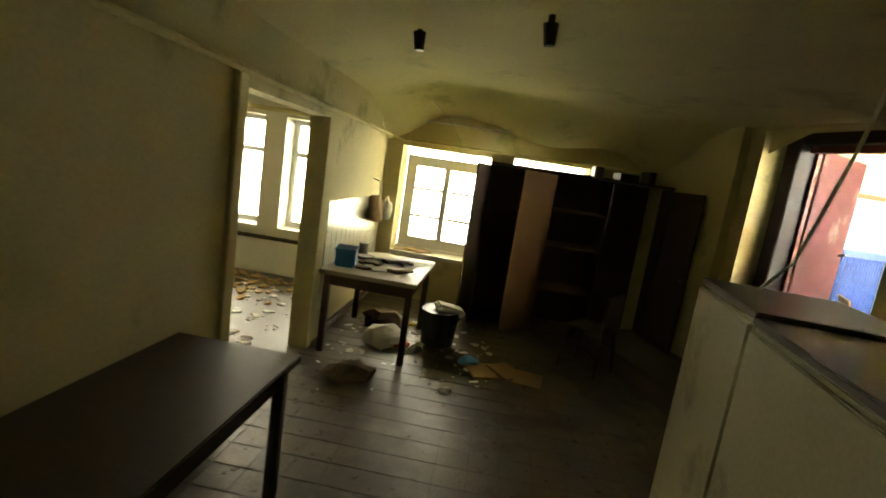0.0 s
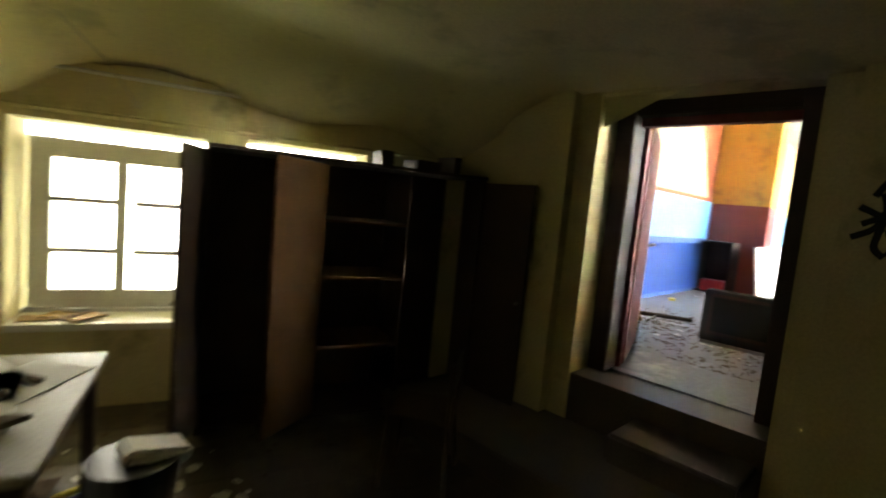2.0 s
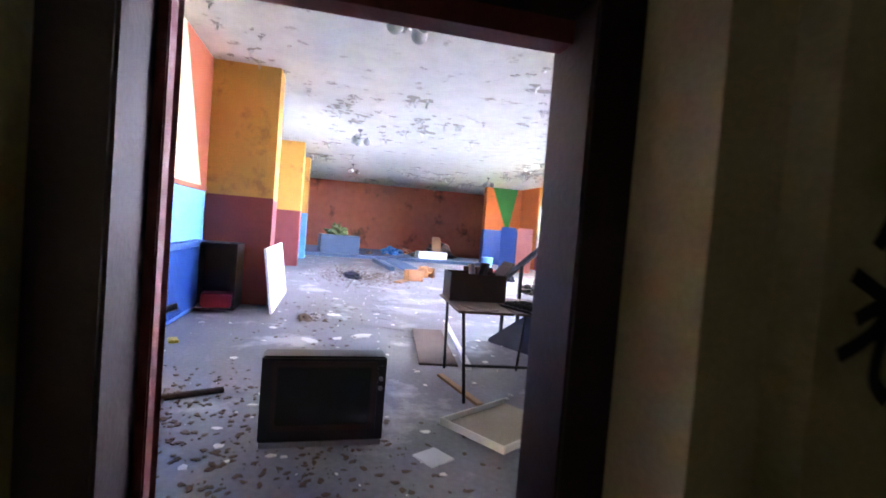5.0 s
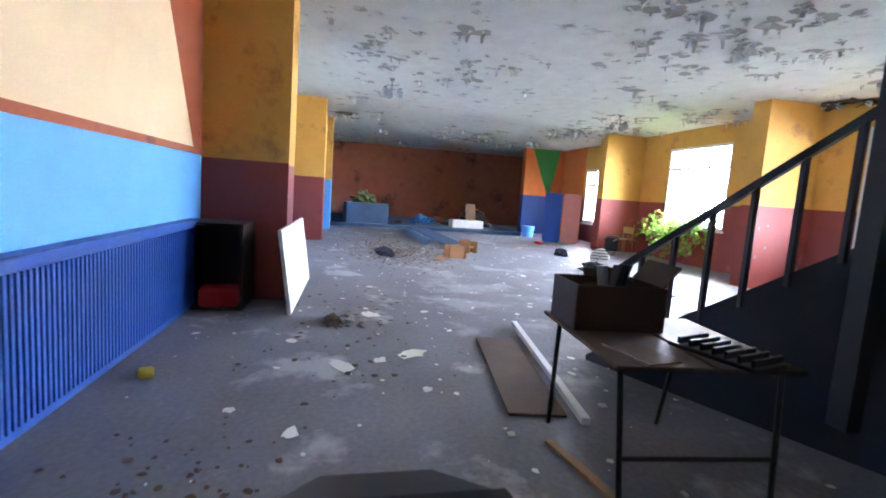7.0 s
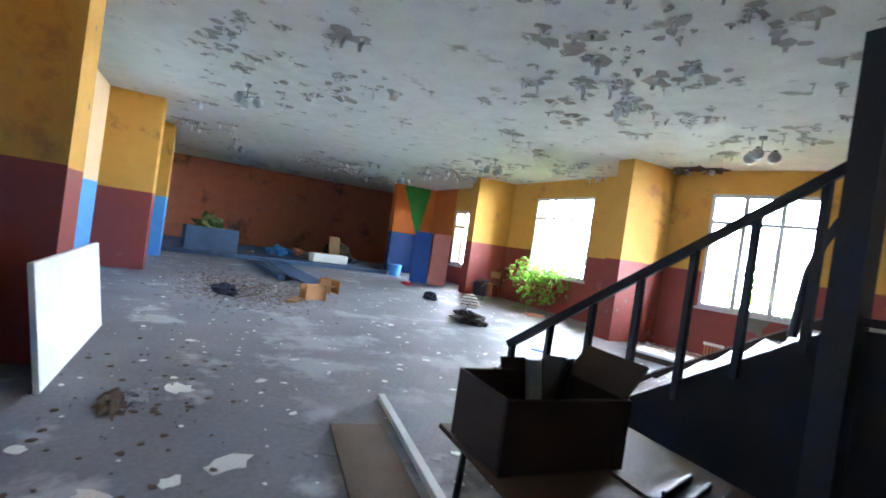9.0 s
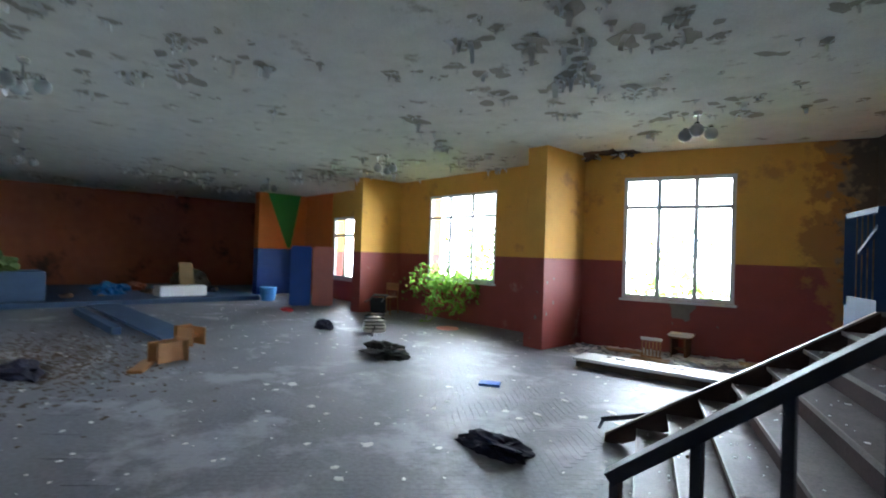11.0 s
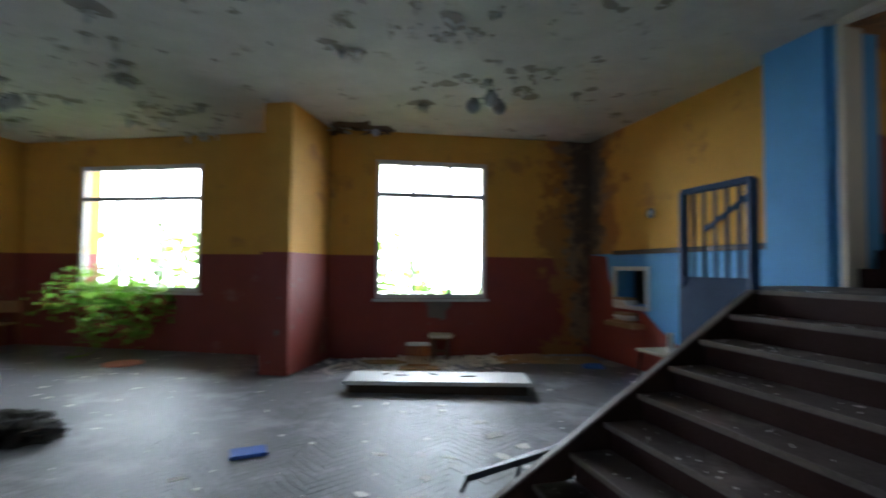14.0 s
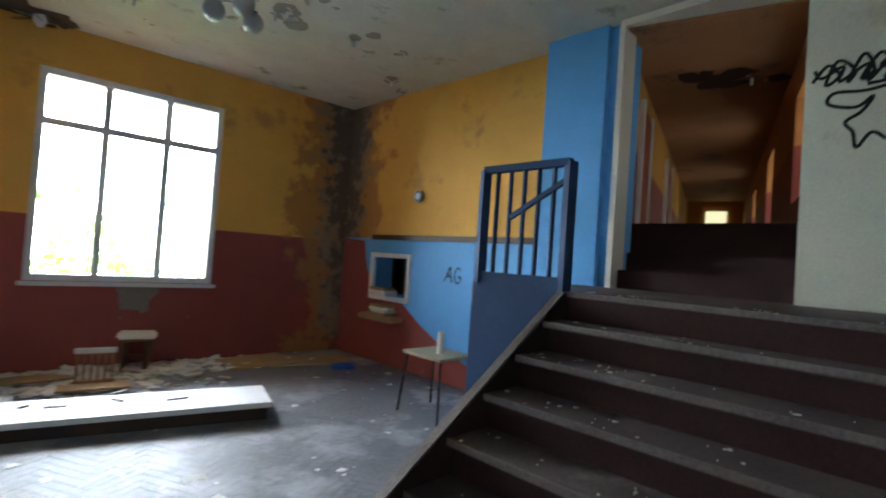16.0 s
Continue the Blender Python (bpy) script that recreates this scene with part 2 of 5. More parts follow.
M["glow_kit"] = glow("bright_yard", (0.80, 0.90, 0.62), (1.0, 1.0, 0.90), -1.0, 1.0, 2.9)
M["glow_end"] = glow("corridor_end_window", (1.0, 0.9, 0.5), (1.0, 0.9, 0.5), 0, 2, 1.6)
M["glow_corr"] = glow("corridor_daylight", (1.0, 0.9, 0.6), (1.0, 0.95, 0.8), 0, 2, 3.0)


# ---------------------------------------------------------------- mesh helpers
def ident(v):
    return v


def add_box(bm, lo, hi, m=None, mi=0):
    """A box from corner to corner, turned by m."""
    vs = [Vector((x, y, z)) for x in (lo[0], hi[0]) for y in (lo[1], hi[1]) for z in (lo[2], hi[2])]
    if m is not None:
        vs = [m @ v for v in vs]
    v = [bm.verts.new(p) for p in vs]
    for q in ((0, 1, 3, 2), (4, 6, 7, 5), (0, 4, 5, 1), (2, 3, 7, 6), (0, 2, 6, 4), (1, 5, 7, 3)):
        f = bm.faces.new([v[i] for i in q])
        f.material_index = mi
    return v


def box(lo, hi, m=None, bevel=0.0):
    bm = bmesh.new()
    add_box(bm, lo, hi, m)
    if bevel:
        bmesh.ops.bevel(bm, geom=list(bm.edges), offset=bevel, segments=2, affect="EDGES")
    return bm


def rod(p, q, r, n=8, r2=None, bm=None):
    """A bar between two points."""
    bm = bm or bmesh.new()
    p, q = Vector(p), Vector(q)
    d = q - p
    mm = Matrix.Translation((p + q) / 2) @ d.to_track_quat("Z", "Y").to_matrix().to_4x4()
    bmesh.ops.create_cone(bm, cap_ends=True, segments=n, radius1=r, radius2=r if r2 is None else r2, depth=d.length, matrix=mm)
    return bm


def bar(p, q, w, h, bm=None, up=(0, 0, 1)):
    """A rectangular bar between two points, w wide and h high."""
    bm = bm or bmesh.new()
    p, q = Vector(p), Vector(q)
    d = (q - p).normalized()
    s = d.cross(Vector(up))
    s = s.normalized() if s.length > 1e-5 else Vector((1, 0, 0))
    t = s.cross(d)
    vs = [bm.verts.new(e + s * (a * w / 2) + t * (b * h / 2)) for e in (p, q) for a, b in ((-1, -1), (1, -1), (1, 1), (-1, 1))]
    for f in ((3, 2, 1, 0), (4, 5, 6, 7), (0, 1, 5, 4), (1, 2, 6, 5), (2, 3, 7, 6), (3, 0, 4, 7)):
        bm.faces.new([vs[i] for i in f])
    return bm


def tube(points, r, n=6):
    """A bent pipe through points."""
    bm = bmesh.new()
    rings = []
    P = [Vector(p) for p in points]
    for i, p in enumerate(P):
        d = (P[min(i + 1, len(P) - 1)] - P[max(i - 1, 0)]).normalized()
        qn = d.to_track_quat("Z", "Y")
        rings.append([bm.verts.new(p + qn @ Vector((r * math.cos(a), r * math.sin(a), 0))) for a in [2 * math.pi * k / n for k in range(n)]])
    for a, b in zip(rings, rings[1:]):
        for k in range(n):
            bm.faces.new((a[k], a[(k + 1) % n], b[(k + 1) % n], b[k]))
    bm.faces.new(list(reversed(rings[0])))
    bm.faces.new(rings[-1])
    return bm


def mesh_of(name, bm, mats, smooth=False):
    me = bpy.data.meshes.new(name)
    bmesh.ops.recalc_face_normals(bm, faces=bm.faces)
    bm.to_mesh(me)
    bm.free()
    for m in mats if isinstance(mats, (list, tuple)) else [mats]:
        me.materials.append(M[m])
    if smooth:
        me.polygons.foreach_set("use_smooth", [True] * len(me.polygons))
    return me


def part(name, bm, material, parent=None, label="", smooth=False):
    ob = new(name, mesh_of(name, bm, material, smooth))
    ob.parent = parent
    if label:
        ob["label"] = label
    return ob


def thing(name, m, label, category, group="", kind=""):
    ob = new(name)
    ob.empty_display_size = 0.1
    ob.matrix_world = m
    return tagged(ob, label, category, group, kind)


def solid(name, bm, material, label, category, group="", kind="", m=None, smooth=False):
    ob = part(name, bm, material, smooth=smooth)
    if m is not None:
        ob.matrix_world = m
    return tagged(ob, label, category, group, kind)


def wall(name, p, q, z0, z1, thick, mats, bands=(), holes=(), label="", gap=()):
    """A wall whose inner face runs from p to q; its thickness lies to the right of that way. bands: heights at which the paint changes
    to the next material. holes: (a, b, low, high) openings along the way."""
    p, q = Vector((*p, 0)), Vector((*q, 0))
    d = (q - p).normalized()
    n = Vector((d.y, -d.x, 0))
    ln = (q - p).length
    xs = sorted({0.0, ln, *(v for h in holes for v in h[:2] if 0 < v < ln)})
    zs = sorted({z0, z1, *bands, *(v for h in holes for v in h[2:] if z0 < v < z1)})
    full = {}
    for i in range(len(xs) - 1):
        for j in range(len(zs) - 1):
            cx, cz = (xs[i] + xs[i + 1]) / 2, (zs[j] + zs[j + 1]) / 2
            if not any(h[0] < cx < h[1] and h[2] < cz < h[3] for h in holes):
                full[i, j] = sum(cz > b for b in bands)
    bm = bmesh.new()
    at = lambda x, y, z: bm.verts.new(p + d * x + n * y + Vector((0, 0, z)))  # noqa: E731
    for (i, j), mi in full.items():
        a, b, lo, hi = xs[i], xs[i + 1], zs[j], zs[j + 1]
        quads = [[(a, 0, lo), (b, 0, lo), (b, 0, hi), (a, 0, hi)], [(a, thick, lo), (a, thick, hi), (b, thick, hi), (b, thick, lo)]]
        if (i - 1, j) not in full:
            quads.append([(a, 0, lo), (a, 0, hi), (a, thick, hi), (a, thick, lo)])
        if (i + 1, j) not in full:
            quads.append([(b, 0, lo), (b, thick, lo), (b, thick, hi), (b, 0, hi)])
        if (i, j - 1) not in full:
            quads.append([(a, 0, lo), (a, thick, lo), (b, thick, lo), (b, 0, lo)])
        if (i, j + 1) not in full:
            quads.append([(a, 0, hi), (b, 0, hi), (b, thick, hi), (a, thick, hi)])
        for qd in quads:
            bm.faces.new([at(*v) for v in qd]).material_index = mi
    bmesh.ops.remove_doubles(bm, verts=bm.verts, dist=1e-4)
    ob = part(name, bm, mats)
    return tagged(ob, label, "wall", kind="structure")


# ---------------------------------------------------------------- small helpers for loose things
rng = random.Random(7)


def rag(bm, x, y, z, r, h=0.006, n=6, tilt=0.0, mi=0, stretch=1.0, ang=None):
    """An irregular thin scrap lying at a place."""
    a0 = rng.uniform(0, 6.28) if ang is None else ang
    m = pose(x, y, z, math.degrees(rng.uniform(-tilt, tilt)), math.degrees(rng.uniform(-tilt, tilt)), math.degrees(a0))
    lo_, hi_ = [], []
    for k in range(n):
        a = 2 * math.pi * k / n + rng.uniform(-0.25, 0.25)
        rr = r * rng.uniform(0.6, 1.15)
        p = Vector((rr * math.cos(a) * stretch, rr * math.sin(a), 0))
        lo_.append(bm.verts.new(m @ p))
        hi_.append(bm.verts.new(m @ (p + Vector((0, 0, h)))))
    f1 = bm.faces.new(hi_)
    f1.material_index = mi
    bm.faces.new(list(reversed(lo_))).material_index = mi
    for k in range(n):
        bm.faces.new([lo_[k], lo_[(k + 1) % n], hi_[(k + 1) % n], hi_[k]]).material_index = mi


def crumple(r, sx=1.0, sy=1.0, sz=0.6, rough=0.35, sub=3):
    """A crumpled lump standing on z = 0."""
    bm = bmesh.new()
    bmesh.ops.create_icosphere(bm, subdivisions=sub, radius=r)
    off = Vector((rng.uniform(0, 50), rng.uniform(0, 50), 0))
    for v in bm.verts:
        k = 1 + rough * noise.noise(v.co * (2.2 / r) + off) + rough * 0.5 * noise.noise(v.co * (5.5 / r) + off)
        v.co = Vector((v.co.x * sx * k, v.co.y * sy * k, max(v.co.z * sz * k, -0.4 * r * sz)))
    low = min(v.co.z for v in bm.verts)
    for v in bm.verts:
        v.co.z -= low
    return bm


# ---------------------------------------------------------------- the hall: large structure
CEIL = 3.66
U = Vector((-0.9063, -0.4226, 0))   # up the stairs
V = Vector((-0.4226, 0.9063, 0))    # along the treads, towards the blue wall
O = Vector((10.31, 0.12, 0))        # landing edge, far end
WC = Vector((10.77, -4.66, 0))      # on the stair wall, close to its corner with the window wall
A0 = WC - V * 0.2                   # that corner
SLOPE = 0.36
SLANT = math.atan(SLOPE)
NEARW = pose(A0.x, A0.y, 0, 0, 0, math.degrees(SLANT))   # along the window wall up to the first pilaster
FARY = -3.40                        # the window wall beyond the first pilaster


def st(u, v, z):
    """A place in the stairs' own directions: u up the flight, v along the treads."""
    return O + U * u + V * v + Vector((0, 0, z))


STAIRS = Matrix(((U.x, V.x, 0, O.x), (U.y, V.y, 0, O.y), (0, 0, 1, 0), (0, 0, 0, 1)))

tagged(part("floor", box((6.2, -4.9, -0.2), (31.6, 7.6, 0.0)), "floor"), "grey dusty worn parquet floor with litter", "floor", kind="structure")
tagged(part("ceiling", box((6.2, -4.9, CEIL), (31.8, 7.6, CEIL + 0.2)), "ceil"), "white ceiling with peeling paint", "ceiling", kind="structure")
W1, W2, W3 = (1.85, 3.67, 0.95, 3.20), (17.33, 19.72, 1.0, 3.18), (23.4, 24.82, 0.70, 2.78)
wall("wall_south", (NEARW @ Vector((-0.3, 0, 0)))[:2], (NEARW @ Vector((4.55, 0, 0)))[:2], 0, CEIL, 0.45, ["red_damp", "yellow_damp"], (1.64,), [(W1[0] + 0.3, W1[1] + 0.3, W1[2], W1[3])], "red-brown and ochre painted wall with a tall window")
wall("wall_south_far", (15.2, FARY), (31.6, FARY), 0, CEIL, 0.45, ["red", "yellow"], (1.64,), [(a - 15.2, b - 15.2, lo, hi) for a, b, lo, hi in (W2, W3)], "red-brown and ochre painted wall with overgrown windows")
wall("wall_north", (31.6, 7.35), (6.4, 7.35), 0, CEIL, 0.3, ["blue", "cream"], (1.70,), holes=[(31.6 - 18.6, 31.6 - 15.4, 0.9, 3.3)], label="cream wall with light blue dado")
window_north = (15.4, 18.6, 0.9, 3.3)
wall("wall_far", (31.6, -4.7), (31.6, 7.4), 0, CEIL, 0.3, ["terra"], label="faded terracotta end wall, stained and dark")
wall("pier_far", (26.95, FARY + 0.005), (26.95, -1.62), 0, CEIL, 0.4, ["navy", "orange"], (1.65,), label="orange wall pier with blue dado")
bm = bmesh.new()
f = bm.faces.new([bm.verts.new(v) for v in ((26.945, -1.91, CEIL), (26.945, -3.17, CEIL), (26.945, -2.82, 1.7), (26.945, -2.69, 1.7))])
solid("green_stripe", bm, "green", "green painted wedge on orange wall", "wall paint", kind="structure")
bm = box((24.92, FARY + 0.006, 0.0), (26.945, FARY + 0.015, CEIL))
solid("trim_orange", bm, "orange", "orange painted end of the window wall", "wall paint", kind="structure")
# kitchen door wall, hall side and kitchen side
wall("wall_west", (6.5, 7.4), (6.5, 4.25), -0.6, CEIL, 0.67, ["kwall"], (), [(7.4 - 6.06, 7.4 - 4.78, -0.6, 2.04)], "thick plaster wall round the doorway")
wall("wall_stair_side", (6.5, 4.4), (8.36, 0.62), 0, CEIL, 0.3, ["white"], (), label="pale plaster wall beside the stairs")


def pier(name, x0, x1, y0, y1, mats, z, label):
    bm = bmesh.new()
    add_box(bm, (x0, y0, 0), (x1, y1, z), None, 0)
    add_box(bm, (x0, y0, z), (x1, y1, CEIL), None, 1)
    return solid(name, bm, mats, label, "pillar", kind="structure")


pier("pillar_north", 12.94, 13.5, 6.38, 7.35, ["red", "yellow"], 1.64, "ochre and red-brown wall pillar")
pier("pillar_north", 19.9, 20.5, 6.38, 7.35, ["red", "yellow"], 1.64, "ochre and red-brown wall pillar")
pier("pillar_north", 23.3, 24.0, 6.35, 7.35, ["blue", "yellow"], 1.64, "ochre wall pillar with light blue dado")
pier("pillar_south", 15.0, 15.42, -3.55, -2.09, ["red", "yellow"], 1.64, "deep ochre and red-brown wall pilaster")
pier("pillar_south", 20.99, 21.41, FARY, -2.09, ["red", "yellow"], 1.64, "deep ochre and red-brown wall pilaster")
# orange wedge and dado lines on the cream wall
bm = bmesh.new()
bm.faces.new([bm.verts.new(v) for v in ((11.55, 7.346, CEIL), (12.94, 7.346, CEIL), (12.94, 7.346, 1.72), (12.65, 7.346, 1.72))])
solid("orange_stripe", bm, "orangebrown", "orange painted wedge on cream wall", "wall paint", kind="structure")
solid("dado_rail", box((6.6, 7.33, 1.68), (12.94, 7.35, 1.745)), "orangebrown", "brown dado line on the wall", "trim", kind="structure")
solid("dado_rail", box((12.93, 6.38, 1.62), (12.94, 7.33, 1.66)), "red", "brown dado line on the pillar", "trim", kind="structure")

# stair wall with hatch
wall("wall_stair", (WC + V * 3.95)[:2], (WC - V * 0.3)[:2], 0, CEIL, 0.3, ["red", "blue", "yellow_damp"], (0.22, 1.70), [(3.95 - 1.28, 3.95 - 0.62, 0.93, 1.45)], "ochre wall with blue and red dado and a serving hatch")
solid("dado_rail", box((1.572, -4.0, 1.68), (1.597, -1.16, 1.75), STAIRS), "wood_dark", "brown dado line on the stair wall", "trim", kind="structure")
# landing wall with doorway: blue pillar, doorway, white wall
LW = 1.42
part("blue_pillar", box((LW - 0.02, -1.15, 1.2), (LW + 0.45, -0.53, CEIL), STAIRS), "blue")
solid("pillar_return", box((LW + 0.05, -0.53, 1.2), (LW + 0.45, -0.42, CEIL), STAIRS), "blue", "recessed light blue edge of the pillar", "pillar", kind="structure")
tagged(bpy.data.objects["blue_pillar"], "light blue painted pillar at the landing", "pillar", kind="structure")
solid("door_frame_corridor", box((LW - 0.03, -0.42, 1.32), (LW + 0.2, -0.37, 3.6), STAIRS), "white", "white plaster edge of the corridor opening", "frame", kind="structure")
solid("lintel_corridor", box((LW - 0.02, -0.42, 3.60), (LW + 0.4, 3.2, CEIL), STAIRS), "white", "white lintel over the corridor opening", "lintel", kind="structure")
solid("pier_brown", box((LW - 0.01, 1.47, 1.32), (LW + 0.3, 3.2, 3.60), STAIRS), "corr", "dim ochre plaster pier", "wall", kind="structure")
solid("wall_white", box((LW - 0.03, 0.92, 1.32), (LW + 0.3, 1.47, 3.60), STAIRS), "whitewash", "white plaster wall with black graffiti", "wall", kind="structure")
# the corridor turns a little away from the flight
PIV = Matrix.Translation((LW + 0.2, 0.27, 0))
CST = STAIRS @ PIV @ Matrix.Rotation(radians(-15), 4, "Z") @ PIV.inverted()


def cst(u, v):
    return (CST @ Vector((u, v, 0)))[:2]


wall("wall_corridor_left", cst(LW + 11, -0.42), cst(LW + 0.5, -0.42), 1.2, 3.6, 0.2, ["red", "yellow"], (2.75,), [], "ochre corridor wall with a red-brown dado")
for u in (1.35, 2.1, 4.3, 5.1):
    solid("door_casing", box((LW + u, -0.42, 1.98), (LW + u + 0.07, -0.37, 3.35), CST, 0.004), "panelw", "white door casing in the corridor", "trim", kind="structure")
for u in (1.42, 4.37):
    solid("corridor_door", box((LW + u, -0.418, 1.98), (LW + u + 0.68, -0.39, 3.3), CST), "orangebrown", "dull orange door in the corridor", "door", kind="structure")
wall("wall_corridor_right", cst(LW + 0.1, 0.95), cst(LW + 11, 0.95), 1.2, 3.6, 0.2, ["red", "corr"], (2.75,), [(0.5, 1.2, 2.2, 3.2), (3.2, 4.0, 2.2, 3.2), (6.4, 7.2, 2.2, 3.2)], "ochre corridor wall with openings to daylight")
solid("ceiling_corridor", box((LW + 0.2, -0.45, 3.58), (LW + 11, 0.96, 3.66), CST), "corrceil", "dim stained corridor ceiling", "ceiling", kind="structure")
solid("backdrop_corridor_side", box((LW + 0.6, 1.5, 1.9), (LW + 11, 1.55, 3.6), CST), "glow_corr", "daylight of the rooms beside the corridor", "backdrop", kind="structure")
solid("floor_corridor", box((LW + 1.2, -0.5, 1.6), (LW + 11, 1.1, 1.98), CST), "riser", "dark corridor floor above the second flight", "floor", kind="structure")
for i in range(4):
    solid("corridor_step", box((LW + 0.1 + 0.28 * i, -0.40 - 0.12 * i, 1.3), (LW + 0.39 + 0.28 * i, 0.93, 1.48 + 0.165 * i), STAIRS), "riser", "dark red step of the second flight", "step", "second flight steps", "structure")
solid("backdrop_corridor", box((LW + 10.9, -0.5, 2.0), (LW + 10.95, 1.0, 3.6), CST), "corr", "far end of the corridor", "wall", kind="structure")
solid("window_corridor", box((LW + 10.85, 0.05, 2.5), (LW + 10.88, 0.55, 3.3), CST), "glow_end", "small lit opening at the corridor's end", "window", kind="structure")

# ---------------------------------------------------------------- the stairs
NSTEP, RISE, RUN = 8, 0.165, 0.24
LZ = NSTEP * RISE


SIDE = 2.74   # where the treads end on the wide side
stairs = thing("staircase", Matrix.Identity(4), "wide dirty stairs with dark red risers and steel nosings", "stairs")
for i in range(1, NSTEP):
    zt, a = LZ - i * RISE, (i - 1) * RUN
    b = a + RUN
    bm = bmesh.new()
    vs = [bm.verts.new(st(-u, v, z)) for z in (zt - RISE - 0.0, zt - 0.03) for u, v in ((a - 0.02, 0.03), (b - 0.03, 0.03), (b - 0.03, SIDE - 0.03), (a - 0.02, SIDE - 0.03))]
    for q in ((3, 2, 1, 0), (4, 5, 6, 7), (0, 1, 5, 4), (1, 2, 6, 5), (2, 3, 7, 6), (3, 0, 4, 7)):
        bm.faces.new([vs[k] for k in q])
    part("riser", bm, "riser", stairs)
    bm = bmesh.new()
    vs = [bm.verts.new(st(-u, v, z)) for z in (zt - 0.035, zt) for u, v in ((a - 0.03, 0.02), (b, 0.02), (b, SIDE - 0.02), (a - 0.03, SIDE - 0.02))]
    for q in ((3, 2, 1, 0), (4, 5, 6, 7), (0, 1, 5, 4), (1, 2, 6, 5), (2, 3, 7, 6), (3, 0, 4, 7)):
        bm.faces.new([vs[k] for k in q])
    part("tread", bm, "tread", stairs)
    part("nosing", bar(st(-b - 0.004, 0.02, zt - 0.012), st(-b - 0.004, SIDE - 0.02, zt - 0.012), 0.012, 0.03), "nosing", stairs)
landing = solid("landing", box((0.0, -0.72, LZ - 0.16), (LW + 0.15, 2.74, LZ), STAIRS), "tread", "worn landing at the top of the stairs", "landing", kind="structure")
part("riser", box((-0.014, 0.03, LZ - RISE), (-0.002, 2.71, LZ - 0.03), STAIRS), "riser", stairs)
part("nosing", bar(st(-0.006, 0.02, LZ - 0.012), st(-0.006, 2.72, LZ - 0.012), 0.012, 0.03), "nosing", stairs)
bm = bmesh.new()
vs = [bm.verts.new(st(u, 0.0 + k, z)) for k in (0, 0.03) for u, z in ((0.0, LZ), (0.0, LZ - 0.45), (-1.82, 0.0), (-1.95, 0.0), (-1.95, 0.06))]
n5 = 5
for ring in ([0, 1, 2, 3, 4], [9, 8, 7, 6, 5]):
    bm.faces.new([vs[k] for k in ring])
for k in range(n5):
    bm.faces.new([vs[k], vs[(k + 1) % n5], vs[n5 + (k + 1) % n5], vs[n5 + k]])
part("stringer", bm, "frame_dark", stairs, "dark stringer with a worn steel edge")
part("edge_strip", bar(st(0.0, 0.0, LZ + 0.01), st(-1.95, 0.0, 0.07), 0.05, 0.012), "nosing", stairs)
# closed side under the flight and landing
bm = bmesh.new()
vs = [bm.verts.new(st(u, SIDE + k, z)) for k in (-0.015, 0.02) for u, z in ((0.0, 0.0), (0.0, LZ + 0.03), (-1.9, 0.05), (-1.9, 0.0))]
for q in ((0, 1, 2, 3), (7, 6, 5, 4), (0, 4, 5, 1), (1, 5, 6, 2), (2, 6, 7, 3), (3, 7, 4, 0)):
    bm.faces.new([vs[k] for k in q])
part("side_panel", bm, "darkblue", stairs, "dark painted side of the stairs")
part("side_panel", box((0.0, 2.725, 0.0), (LW + 1.2, 2.76, LZ + 0.02), STAIRS), "darkblue", stairs)
part("end_panel", box((0.0, -0.72, 0.55), (0.03, 0.0, LZ - 0.16), STAIRS), "steelblue", stairs)
part("back_panel", box((0.02, -0.72, 0.0), (0.05, 2.72, LZ - 0.17), STAIRS), "darkblue", stairs)


def gate(name, p, q, z0, z1, n, material, label):
    """A framed balustrade panel with upright bars."""
    g = thing(name, Matrix.Identity(4), label, "balustrade")
    p, q = Vector((*p[:2], 0)), Vector((*q[:2], 0))
    up = lambda v, z: Vector((v.x, v.y, z))  # noqa: E731
    part("rail", bar(up(p, z1), up(q, z1), 0.06, 0.045), material, g)
    part("rail", bar(up(p, z0 + 0.06), up(q, z0 + 0.06), 0.04, 0.04), material, g)
    for e in (p, q):
        part("post", bar(up(e, z0), up(e, z1), 0.06, 0.06, up=(1, 0, 0)), material, g)
    for i in range(1, n):
        e = p.lerp(q, i / n)
        part("bar", bar(up(e, z0 + 0.06), up(e, z1), 0.022, 0.022, up=(1, 0, 0)), material, g)
    part("brace", bar(up(p.lerp(q, 0.35), z1 - 0.33), up(p.lerp(q, 0.98), z1 - 0.1), 0.03, 0.03), material, g)
    return g


gate("balustrade", st(0.0, -0.66, 0), st(0.0, 0.0, 0), LZ, 2.10, 6, "steelblue", "blue metal balustrade panel at the landing edge")
gate("balustrade", st(0.03, 2.78, 0), st(1.3, 2.78, 0), LZ, 2.70, 6, "darkblue", "dark metal balustrade along the landing")
part("kick_panel", box((-0.02, -0.69, 0.6), (0.0, 0.0, LZ + 0.05), STAIRS), "steelblue", bpy.data.objects["balustrade"])

